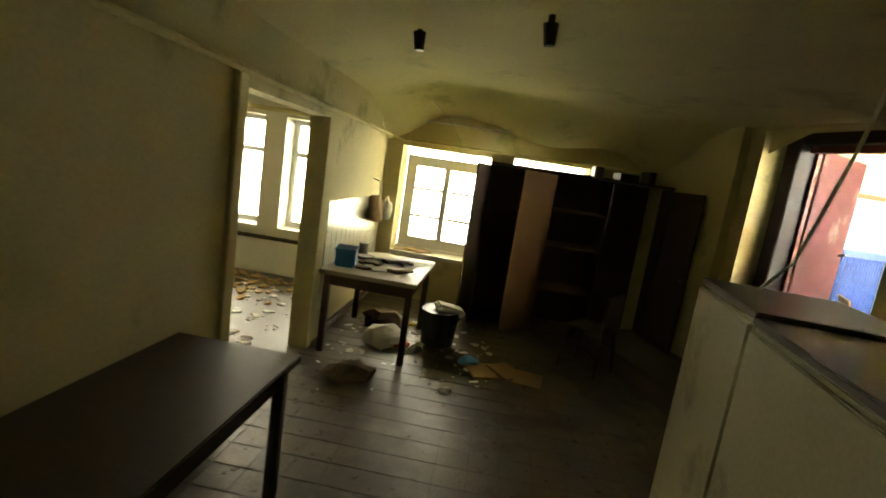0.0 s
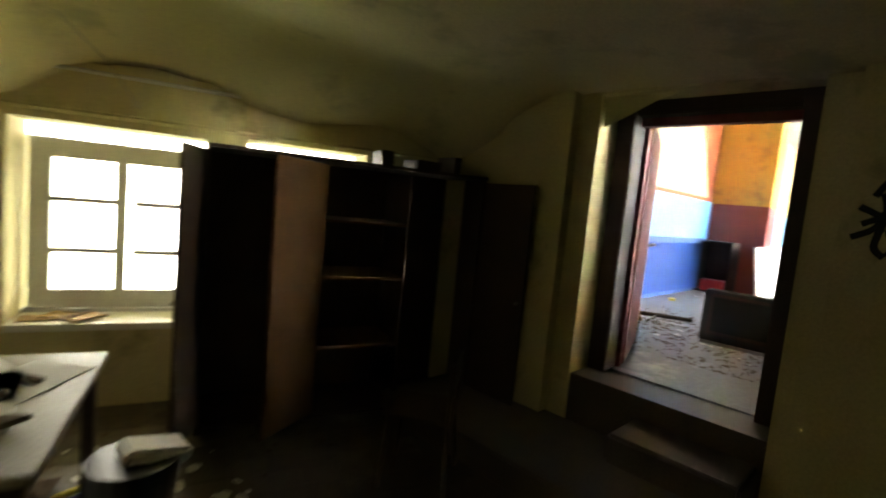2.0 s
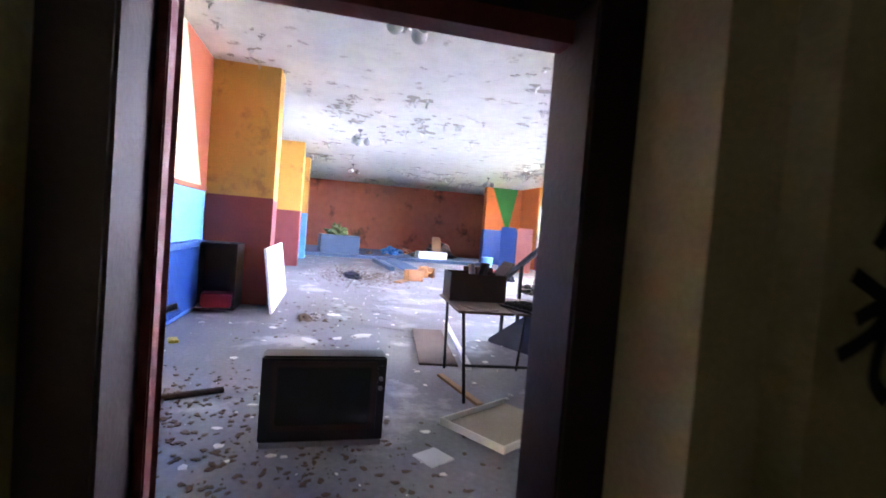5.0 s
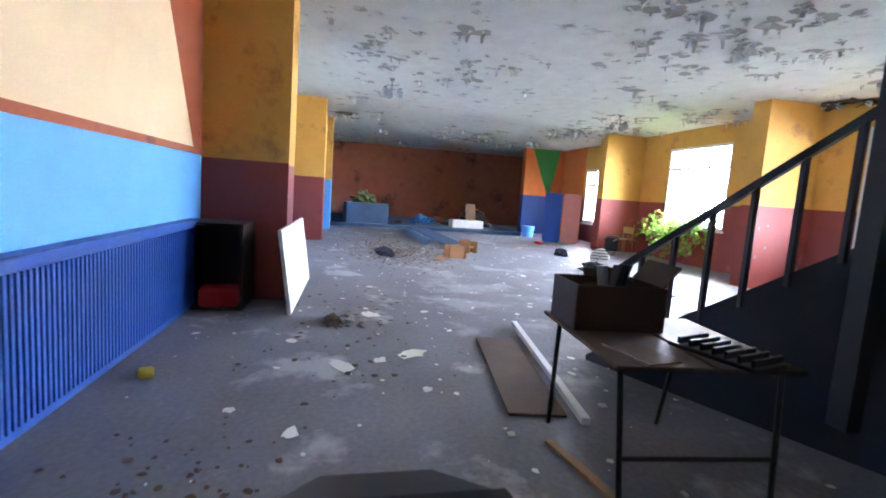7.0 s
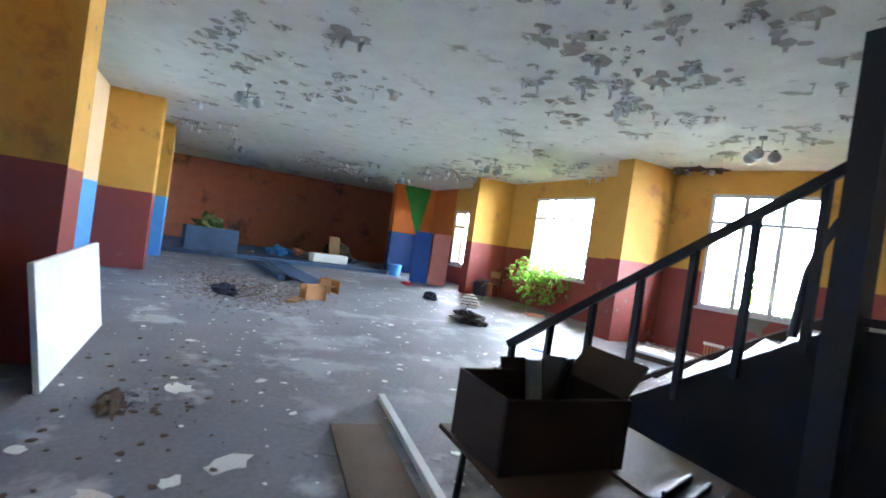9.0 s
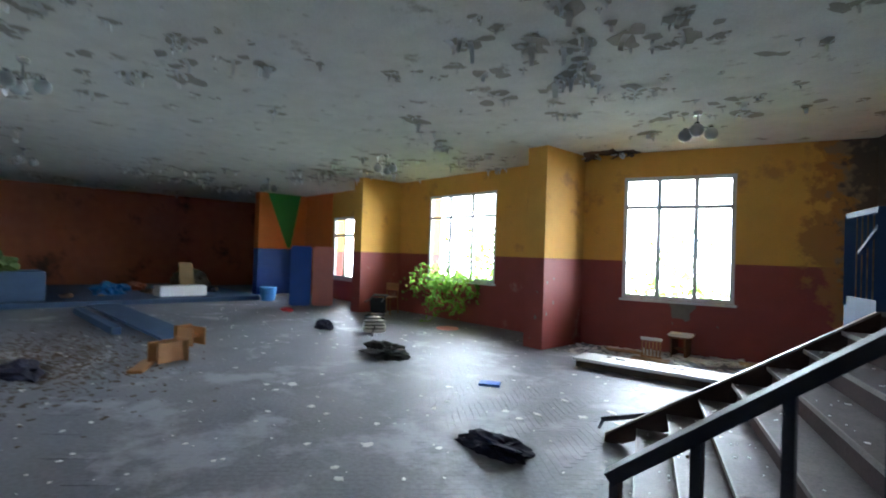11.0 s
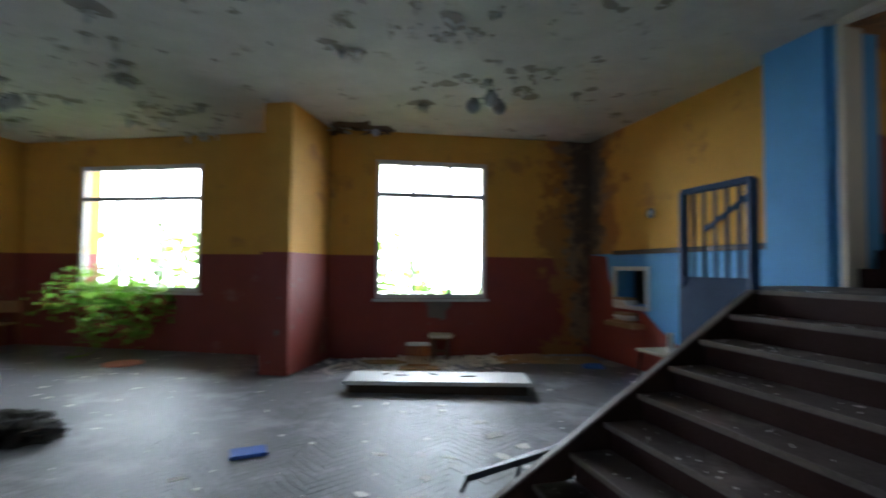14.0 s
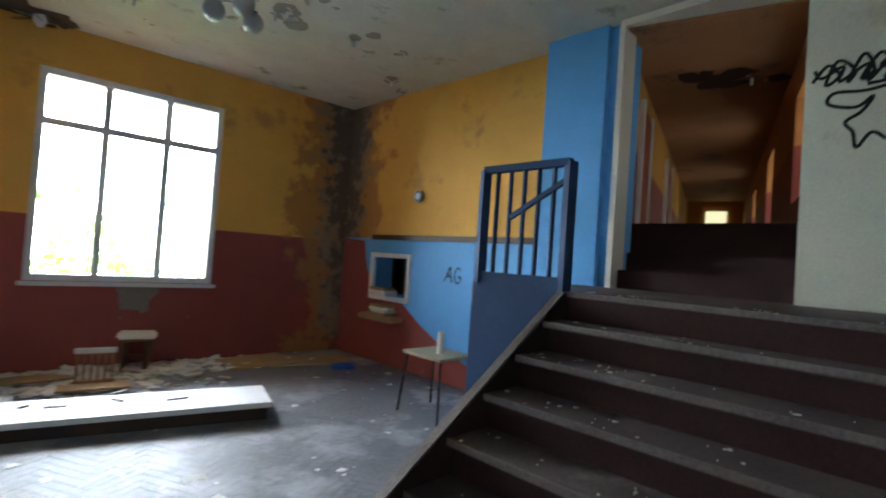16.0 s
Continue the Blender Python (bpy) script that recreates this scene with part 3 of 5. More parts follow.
# sloping handrail on the open side
hr = thing("handrail", Matrix.Identity(4), "dark metal stair handrail with thin balusters", "handrail")
HT, HB = st(0.02, 2.77, 2.16), st(-1.76, 2.72, 0.83)
part("rail", bar(HT, HB, 0.06, 0.05), "darkblue", hr)
part("newel", bar(st(0.0, 2.77, 0.2), st(0.0, 2.77, 2.72), 0.13, 0.13, up=(1, 0, 0)), "darkblue", hr)
for k in range(7):
    s = (k + 0.6) / 6.7
    tp = HT.lerp(HB, s)
    part("baluster", bar(tp, Vector((tp.x, tp.y, max(0.0, LZ - 1.32 * s - 0.02))), 0.036, 0.036, up=(1, 0, 0)), "darkblue", hr)
# open-side rail repeated further in as a bent stand-in; no middle rail exists
rail_copy = gate("balustrade", st(0.0, 1.52, 0), st(0.0, 2.66, 0), LZ, 2.06, 7, "darkblue", "added dark balustrade panel repeating the open-side rail further in")
part("bent_rail", tube([st(0.0, 1.54, 2.04), st(-0.07, 1.56, 1.98), st(-0.14, 1.59, 1.82), st(-0.20, 1.63, 1.60), st(-0.23, 1.66, 1.17)], 0.03, 8), "darkblue", rail_copy)
# fallen handrail on the other side
fr = thing("fallen_handrail", Matrix.Identity(4), "broken dark handrail lying along the stair edge", "handrail")
part("rail", bar(st(-1.25, -0.08, 0.36), st(-2.0, -0.30, 0.10), 0.05, 0.04), "darkblue", fr)
for s, z in ((0.1, 0.0), (0.55, 0.0), (0.98, 0.0)):
    tp = st(-1.25, -0.08, 0.36).lerp(st(-2.0, -0.30, 0.10), s)
    part("baluster", bar(tp, Vector((tp.x + 0.05, tp.y, z)), 0.025, 0.025, up=(1, 0, 0)), "darkblue", fr)


# ---------------------------------------------------------------- windows
def window(name, a, b, lo, hi, y, bars, transom, label, m=None, material="winframe", depth=0.07, w=0.07):
    g = thing(name, m or Matrix.Identity(4), label, "window", kind="structure")
    fr_ = bmesh.new()
    for q in (((a, y, lo), (a + w, y + depth, hi)), ((b - w, y, lo), (b, y + depth, hi)), ((a + w, y, hi - w), (b - w, y + depth, hi)), ((a + w, y, lo), (b - w, y + depth, lo + w))):
        add_box(fr_, *q)
    part("window_frame", fr_, material, g)
    part("transom", box((a + w, y + 0.005, transom - w / 2), (b - w, y + depth - 0.005, transom + w / 2)), material, g)
    for k in range(1, bars + 1):
        x = a + (b - a) * k / (bars + 1)
        part("mullion", box((x - 0.04, y + 0.01, lo + w), (x + 0.04, y + depth - 0.012, transom - w / 2)), material, g)
        part("mullion", box((x - 0.04, y + 0.01, transom + w / 2), (x + 0.04, y + depth - 0.012, hi - w)), material, g)
    part("window_sill", box((a - 0.04, y - 0.02, lo - 0.05), (b + 0.04, y + depth + 0.07, lo - 0.005), None, 0.008), material, g)
    return g


window("window_1", *W1, -0.08, 2, 2.64, "tall white window with six lights", NEARW)
window("window_2", *W2, FARY - 0.08, 2, 2.60, "tall white window overgrown with ivy")
window("window_3", *W3, FARY - 0.08, 1, 2.17, "narrow white glazed door", w=0.1)
window("window_4", *window_north, 7.45, 2, 2.6, "tall white window between the pillars")
solid("backdrop_street", box((9.0, 13.0, -1.0), (25.0, 13.1, 8.0)), "glow_street", "bright overcast street and sky", "backdrop", kind="structure")
solid("backdrop_garden", box((2.0, -11.0, -1.0), (40.0, -10.9, 8.0)), "glow_hall", "bright overcast garden and sky", "backdrop", kind="structure")
solid("ground", box((-60.0, -80.0, -1.3), (90.0, 80.0, -1.2)), "ground", "overgrown ground outside", "ground", kind="structure")

# ---------------------------------------------------------------- the kitchen
KX, KY, KZ = 2.59, 8.61, -0.55
KIT = pose(KX, KY, KZ, 0, 0, -19.03)


def kt(x, y, z):
    return KIT @ Vector((x, y, z))


KH = 2.66
bm = bmesh.new()
fpts = [kt(-0.35, 0.4, -0.15), kt(-0.35, -7.3, -0.15), Vector((6.2, -0.2, KZ - 0.15)), Vector((6.2, 3.0, KZ - 0.15)), Vector((6.2, 7.6, KZ - 0.15)), kt(3.6, 0.4, -0.15)]
lowv = [bm.verts.new(v) for v in fpts]
upv = [bm.verts.new(v + Vector((0, 0, 0.15))) for v in fpts]
bm.faces.new(lowv)
bm.faces.new(upv)
for k in range(6):
    bm.faces.new([lowv[k], lowv[(k + 1) % 6], upv[(k + 1) % 6], upv[k]])
solid("floor_kitchen", bm, "kfloor", "dark dirty kitchen floor strewn with rubbish", "floor", kind="structure")


def kwall(name, p, q, mats, holes, label, bands=(), z1=KH + 0.2, thick=0.42):
    a, b = kt(*p, 0), kt(*q, 0)
    return wall(name, a[:2], b[:2], KZ, KZ + z1, thick, mats, tuple(KZ + z for z in bands), [(h[0], h[1], KZ + h[2], KZ + h[3]) for h in holes], label)


kwall("wall_kitchen_window", (3.75, 0), (-0.3, 0), ["kwall"], [(3.75 - 1.36, 3.75 - 0.20, 0.62, 2.02), (3.75 - 2.6, 3.75 - 1.65, 0.62, 2.06)], "yellowed plaster kitchen wall with deep window openings")
kwall("wall_kitchen_left", (0, 0), (0, -7.2), ["kwall"], [(2.28, 3.62, 0.0, 2.08)], "yellowed plaster kitchen wall with an open doorway", thick=0.13)
wall("wall_kitchen_door", (5.83, 7.9), (5.83, 6.22), KZ, KZ + KH + 0.2, 0.1, ["kwall"], label="yellowed plaster wall beside the doorway")
wall("wall_kitchen_door", (5.83, 4.62), (5.83, -0.2), KZ, KZ + KH + 0.2, 0.1, ["kwall"], label="yellowed plaster wall with black graffiti")
wall("wall_kitchen_door", (5.83, 6.22), (5.83, 4.62), KZ + 2.68, KZ + KH + 0.2, 0.1, ["kwall"], label="plaster above the doorway")
kwall("wall_kitchen_back", (-0.3, -7.2), (6.4, -7.2), ["kwall"], [], "yellowed plaster back wall of the kitchen")
# splayed reveals of the door
for y0, y1 in ((6.22, 6.10), (4.62, 4.74)):
    bm = bmesh.new()
    s = 1 if y0 > y1 else -1
    pts = [(5.83, y0), (6.22, y1), (6.22, y1 + s * 0.3), (5.83, y0 + s * 0.3)]
    lo_ = [bm.verts.new((x, y, KZ)) for x, y in pts]
    hi_ = [bm.verts.new((x, y, 2.12)) for x, y in pts]
    bm.faces.new(lo_), bm.faces.new(hi_)
    for k in range(4):
        bm.faces.new([lo_[k], lo_[(k + 1) % 4], hi_[(k + 1) % 4], hi_[k]])
    solid("door_reveal", bm, "panelw", "chipped pale plaster reveal of the doorway", "wall", kind="structure")
# vaulted ceiling
bm = bmesh.new()
nx, ny = 28, 34
grid = {}
for i in range(nx + 1):
    for j in range(ny + 1):
        x, y = -0.3 + 7.5 * i / nx, 0.3 - 7.6 * j / ny
        z = KH + 0.05 * math.sin(x * 1.6) * math.cos(y * 1.1) - 0.42 * math.exp(-((y / 0.55) ** 2)) * (0.8 + 0.2 * math.cos(x * 3.2))
        z -= 0.20 * math.exp(-((x / 0.35) ** 2))
        z -= 0.25 * math.exp(-(((kt(x, y, 0).x - 5.9) / 0.5) ** 2)) * (1 if kt(x, y, 0).y > 6.7 else 0.2)
        w = kt(x, y, z)
        w.x = min(w.x, 5.9)
        grid[i, j] = bm.verts.new(w)
for i in range(nx):
    for j in range(ny):
        bm.faces.new([grid[i, j], grid[i + 1, j], grid[i + 1, j + 1], grid[i, j + 1]])
solid("ceiling_kitchen", bm, "kceil", "stained yellowed vaulted ceiling", "ceiling", kind="structure", smooth=True)
solid("roof_kitchen", box((-2.5, -0.2, KZ + KH + 0.2), (6.4, 11.0, KZ + KH + 0.3)), "kceil", "flat slab over the kitchen", "ceiling", kind="structure")
# step up to the hall
solid("step_platform", box((4.95, 4.3, KZ), (5.83, 7.2, -0.36), None, 0.015), "kfloor", "worn concrete step in front of the doorway", "step", kind="structure")
solid("step_block", box((5.45, 4.80, -0.36), (6.0, 5.55, -0.17), None, 0.02), "kfloor", "worn stone block used as a step", "step", kind="structure")
solid("threshold", box((5.84, 4.78, -0.5), (6.55, 6.05, -0.012)), "kfloor", "worn doorway threshold", "threshold", kind="structure")

# door frame and door leaf between kitchen and hall
df = thing("door_1", Matrix.Identity(4), "dark brown wooden door frame with a maroon leaf standing open", "door", kind="structure")
part("door_jamb", box((6.10, 5.92, -0.1), (6.34, 6.09, 2.09), None, 0.008), "frame_dark", df)
part("door_jamb", box((6.10, 4.75, -0.1), (6.34, 4.91, 2.09), None, 0.008), "frame_dark", df)
part("door_head", box((6.105, 4.91, 1.94), (6.335, 5.92, 2.085), None, 0.008), "frame_dark", df)
part("door_head", box((6.22, 4.91, 1.88), (6.30, 5.92, 1.94)), "maroon", df)
part("door_stop", box((6.29, 5.89, 0.0), (6.345, 5.918, 1.88), None, 0.004), "maroon", df)
leaf = part("door_leaf", box((0, -0.02, 0.0), (0.95, 0.025, 1.90), pose(6.35, 5.90, 0.02, 0, 0, 18), 0.004), "maroon", df, "worn maroon door leaf")
part("door_handle", rod(pose(6.34, 5.90, 0.95, 0, 0, 18) @ Vector((0.86, -0.03, 0)), pose(6.34, 5.90, 0.95, 0, 0, 18) @ Vector((0.86, -0.09, 0.02)), 0.014), "grey", leaf)

# wardrobe
wd = thing("wardrobe", Matrix.Identity(4), "dark brown wardrobe with its doors hanging open", "wardrobe")
WX0, WXM, WX1, WY, WTOP = 1.38, 2.15, 3.44, -0.62, 1.93
for nm, lo, hi in (("side_panel", (WX0, WY, 0.0), (WX0 + 0.02, -0.05, WTOP)), ("side_panel", (WXM - 0.02, WY, 0.06), (WXM, -0.05, WTOP - 0.03)), ("side_panel", (WX1 - 0.02, WY, 0.0), (WX1, -0.05, WTOP)),
                   ("side_panel", (2.78, WY, 0.06), (2.80, -0.05, WTOP - 0.03)), ("top_panel", (WX0, WY - 0.02, WTOP), (WX1, -0.05, WTOP + 0.025)), ("back_panel", (WX0 + 0.02, -0.06, 0.05), (WX1 - 0.02, -0.05, WTOP)), ("bottom_panel", (WX0 + 0.02, WY, 0.04), (WX1 - 0.02, -0.06, 0.06))):
    part(nm, box(lo, hi, KIT), "wood_dark", wd)
for z in (0.55, 1.08, 1.50):
    part("shelf", box((WXM, WY + 0.03, z), (2.78, -0.06, z + 0.02), KIT), "wood", wd)


def leafdoor(x, y, ang, w, material, label, z0=0.08, z1=WTOP - 0.02):
    m = KIT @ pose(x, y, 0, 0, 0, ang)
    d = part("door", box((0, -0.01, z0), (w, 0.01, z1), m, 0.003), material, wd, label)
    part("handle", rod(m @ Vector((w - 0.05, -0.012, 1.0)), m @ Vector((w - 0.05, -0.04, 1.0)), 0.012), "grey", d)


leafdoor(WX0, WY, -106, 0.46, "wood_dark", "dark wardrobe door")
leafdoor(WXM, WY, -139, 0.52, "wood_or", "orange-brown wardrobe door")
leafdoor(WX1, WY, -72, 0.50, "wood_dark", "brown wardrobe door")


def table(name, m, L, W, H, top, legs, label, t=0.04, apron=0.10, leg=0.055):
    g = thing(name, m, label, "table")
    part("tabletop", box((0, 0, H - t), (W, L, H), None, 0.006), top, g)
    part("apron", box((0.05, 0.05, H - t - apron), (W - 0.05, L - 0.05, H - t)), legs, g)
    for x in (0.04, W - 0.04 - leg):
        for y in (0.04, L - 0.04 - leg):
            part("leg", box((x, y, 0), (x + leg, y + leg, H - t), None, 0.004), legs, g)
    return g


table("kitchen_table", KIT @ pose(0.08, -2.32, 0), 1.2, 0.88, 0.77, "tabletop", "wood_dark", "wooden kitchen table with a dirty pale top")
table("side_table", KIT @ pose(0.02, -5.7, 0), 1.6, 0.66, 0.76, "wood_dark", "wood_dark", "dark wooden table against the wall")


def cabinet(name, m, w, d, h, material, label, top="white"):
    g = thing(name, m, label, "cabinet")
    part("body", box((0, 0, 0.05), (w, d, h - 0.03), None, 0.008), material, g)
    part("top", box((-0.01, -0.01, h - 0.03), (w + 0.01, d + 0.01, h), None, 0.006), top, g)
    part("plinth", box((0.03, 0.03, 0), (w - 0.03, d - 0.03, 0.05)), "wood_dark", g)
    part("door", box((0.012, -0.02, 0.08), (w - 0.012, -0.002, h - 0.05), None, 0.005), material, g)
    return g


cabinet("white_cabinet", pose(3.88, 4.25, KZ, 0, 0, 243), 0.74, 0.6, 1.42, "enamel", "dirty white enamel kitchen cabinet with a dark top", "wood_dark")
cabinet("white_cabinet", pose(3.5448, 3.592, KZ, 0, 0, 243), 1.1, 0.6, 1.40, "enamel", "wide dirty white enamel kitchen cabinet with a dark top", "wood_dark")
cabinet("white_cabinet", pose(5.20, 3.05, KZ, 0, 0, 0), 0.6, 0.66, 1.3, "enamel", "dirty white cabinet with a dark top by the doorway", "wood_dark")

# kitchen window sashes, pipe, lamp tube
window("window_kitchen", 0.22, 1.36, 0.66, 1.92, 0.34, 1, 1.85, "old white casement window with six panes", KIT, "winframe", 0.05, 0.14)
kw = bpy.data.objects["window_kitchen"]
for k in range(2):
    a = 0.29 + 0.58 * k
    part("glazing_bar", box((a, 0.345, 1.08), (a + 0.48, 0.375, 1.115)), "winframe", kw)
    part("glazing_bar", box((a, 0.345, 1.46), (a + 0.48, 0.375, 1.495)), "winframe", kw)
window("window_kitchen", 1.65, 2.60, 0.74, 1.96, 0.34, 1, 1.92, "old white casement window behind the wardrobe", KIT, "winframe", 0.05, 0.09)
solid("window_sill", box((0.2, -0.03, 0.58), (1.36, 0.34, 0.63), KIT), "white", "dirty stone sill", "sill", kind="structure")
solid("backdrop_yard", box((-6.0, 4.0, -2.0), (9.0, 4.1, 6.0), KIT), "glow_kit", "bright overcast yard and sky", "backdrop", kind="structure")
solid("pipe", tube([kt(0.05, -6.0, 2.16), kt(0.05, -0.15, 2.12), kt(0.2, -0.06, 2.08), kt(3.4, -0.05, 2.10)], 0.02), "kwall", "painted pipe along the kitchen walls", "pipe", kind="structure")
lt = thing("tube_lamp", KIT @ pose(0.1, -0.07, 2.36), "dusty dead fluorescent tube fitting", "lamp")
part("housing", box((0, -0.03, 0), (1.5, 0.05, 0.05)), "kwall", lt)
part("tube", rod((0.03, -0.04, -0.01), (1.47, -0.04, -0.01), 0.014), "white", lt)

# the bright side room beyond the left doorway
solid("floor_side_room", box((-5.0, -6.5, -0.15), (-0.3, 0.5, -0.003), KIT), "kfloor", "littered side room floor", "floor", kind="structure")
solid("ceiling_side_room", box((-5.0, -6.5, 2.6), (-0.3, 0.5, 2.7), KIT), "kwall", "pale side room ceiling", "ceiling", kind="structure")
kwall("wall_side_room", (-0.3, 0.0), (-5.0, 0.0), ["white"], [(0.20, 1.10, 0.65, 2.15), (1.4, 2.4, 0.65, 2.15), (3.0, 4.0, 0.65, 2.15)], "pale side room wall with windows")
kwall("wall_side_room", (-5.0, 0.5), (-5.0, -6.5), ["white"], [], "pale side room wall")
kwall("wall_side_room", (-5.0, -6.5), (-0.3, -6.5), ["white"], [], "pale side room wall")
solid("backdrop_side", box((-9.0, -8.0, -2.0), (-8.9, 4.0, 6.0), KIT), "glow_kit", "bright overcast yard and sky", "backdrop", kind="structure")
for a_, b_ in ((-1.40, -0.50), (-2.7, -1.7)):
    window("window_side", a_, b_, 0.66, 2.15, 0.28, 1, 1.68, "old white casement window in the side room", KIT, "winframe", 0.05, 0.07)
solid("pipe_side", tube([kt(-0.2, -0.08, 0.52), kt(-4.9, -0.08, 0.50)], 0.03), "frame_dark", "dark pipe low on the side room wall", "pipe", kind="structure")
solid("pipe_side", tube([kt(-0.2, -0.09, 2.22), kt(-4.9, -0.09, 2.24)], 0.035), "kwall", "painted pipe high on the side room wall", "pipe", kind="structure")
bm = bmesh.new()
for k in range(160):
    p = kt(rng.uniform(-2.6, -0.5), -0.15 - abs(rng.gauss(0, 0.45)), 0.004)
    rag(bm, p.x, p.y, p.z, rng.choice((0.02, 0.04, 0.07)), 0.02, 6, 0.3)
solid("fallen_plaster", bm, "card", "orange-brown fallen plaster along the side room wall", "rubble", kind="stuff")
dk = thing("door_2", Matrix.Identity(4), "pale painted wooden door frame", "door frame", kind="structure")
for lo, hi in (((-0.15, -2.28, 0), (0.03, -2.18, 2.16)), ((-0.15, -3.72, 0), (0.03, -3.62, 2.16)), ((-0.15, -3.62, 2.06), (0.03, -2.28, 2.16))):
    part("door_jamb", box(lo, hi, KIT, 0.005), "kwall", dk)

# ---------------------------------------------------------------- hall: large things
tv = thing("television", pose(8.0, 5.46, 0, 0, 0, 2), "old dark tube television standing on the floor", "television")
part("cabinet", box((0.0, -0.37, 0.02), (0.18, 0.37, 0.55), None, 0.012), "black", tv)
bm = bmesh.new()
a = [bm.verts.new((0.18, y, z)) for y, z in ((-0.35, 0.04), (0.35, 0.04), (0.35, 0.53), (-0.35, 0.53))]
b = [bm.verts.new((0.5, y, z)) for y, z in ((-0.2, 0.1), (0.2, 0.1), (0.2, 0.42), (-0.2, 0.42))]
bm.faces.new(a), bm.faces.new(b)
for k in range(4):
    bm.faces.new([a[k], a[(k + 1) % 4], b[(k + 1) % 4], b[k]])
part("back_shell", bm, "black", tv)
part("screen", box((-0.012, -0.28, 0.13), (0.004, 0.28, 0.49), None, 0.01), "screen", tv, "dark glass screen")
part("bezel", box((-0.006, -0.31, 0.10), (0.002, 0.31, 0.52), None, 0.008), "frame_dark", tv)
part("control_panel", box((-0.010, -0.355, 0.10), (0.002, -0.315, 0.50), None, 0.004), "black", tv)
for z in (0.42, 0.36):
    part("knob", rod((-0.01, -0.335, z), (-0.03, -0.335, z), 0.013, 10), "grey", tv)
part("base_strip", box((-0.01, -0.36, 0.0), (0.17, 0.36, 0.03)), "grey", tv)

pn = solid("leaning_board", box((0, -0.02, 0), (2.25, 0.02, 0.93), pose(12.2, 6.23, 0.003, -8, 0, 0), 0.004), "panelw", "white board standing on edge by the wall", "board")
solid("fallen_door", box((0, 0, 0), (2.15, 0.56, 0.045), pose(11.92, -2.32, 0.112, 0, 0.4, 8.5), 0.005), "panelw", "white door lying on the floor on rubble", "door panel")
# solid dark block fills the gap below the door in place of its shadow
solid("under_frame", box((0.03, 0.03, 0), (2.1, 0.53, 0.105), pose(11.92, -2.32, 0.0, 0, 0, 8.5), 0.005), "wood_dark", "dark block standing in for the shadow under the fallen door", "frame")
# blue ribbed lower panelling along the north wall
rp = thing("radiator_cover", Matrix.Identity(4), "dark blue ribbed panelling along the wall", "wall panel")
part("backing", box((7.2, 7.28, 0.0), (12.5, 7.345, 0.93)), "navy", rp)
for k in range(105):
    x = 7.22 + k * 0.05
    part("rib", box((x, 7.262, 0.06), (x + 0.028, 7.28, 0.88)), "navy", rp)
part("cap", box((7.2, 7.22, 0.93), (12.52, 7.345, 0.975), None, 0.006), "navy", rp)
# dark cabinet behind the white board
dc = thing("dark_cabinet", pose(12.35, 6.75, 0), "open dark wooden cabinet against the pillar", "cabinet")
for lo, hi in (((0, 0, 0), (0.58, 0.03, 0.95)), ((0, 0.55, 0), (0.58, 0.58, 0.95)), ((0, 0.03, 0.92), (0.58, 0.55, 0.95)), ((0.55, 0.03, 0), (0.58, 0.55, 0.92)), ((0, 0.03, 0), (0.55, 0.55, 0.03))):
    part("panel", box(lo, hi), "frame_dark", dc)
solid("red_case", box((0, 0, 0), (0.3, 0.4, 0.2), pose(12.4, 6.8, 0.03, 0, 0, 8), 0.02), "redpl", "red plastic case inside the dark cabinet", "case")

# gym mats, stage edge
for x, y, mm in ((23.2, -1.12, "matblue"), (22.93, -1.70, "pink")):
    g = thing("gym_mat", pose(x, y, 0, 0, 0, -25), "upright %s foam gym mat" % ("blue" if mm == "matblue" else "salmon"), "gym mat", "upright mats")
    part("mat", box((0, -0.6, 0), (0.25, 0.0, 1.75), None, 0.04), mm, g)
    part("seam", box((-0.004, -0.59, 0.86), (0.0, -0.01, 0.88)), mm, g)
solid("stage_edge", box((25.1, -1.0, 0), (31.3, 7.3, 0.14), None, 0.01), "bench", "low faded blue stage edge across the end of the hall", "stage", kind="structure")

# ---------------------------------------------------------------- peeling ceiling, one mesh with the slab
cl = bpy.data.objects["ceiling"]
bm = bmesh.new()
bm.from_mesh(cl.data)
for f in bm.faces:
    f.material_index = 0


def patchy(x, y):
    return noise.noise(Vector((x * 0.32 + 3.1, y * 0.32, 0))) + 0.35 * noise.noise(Vector((x * 1.1, y * 1.1, 4)))


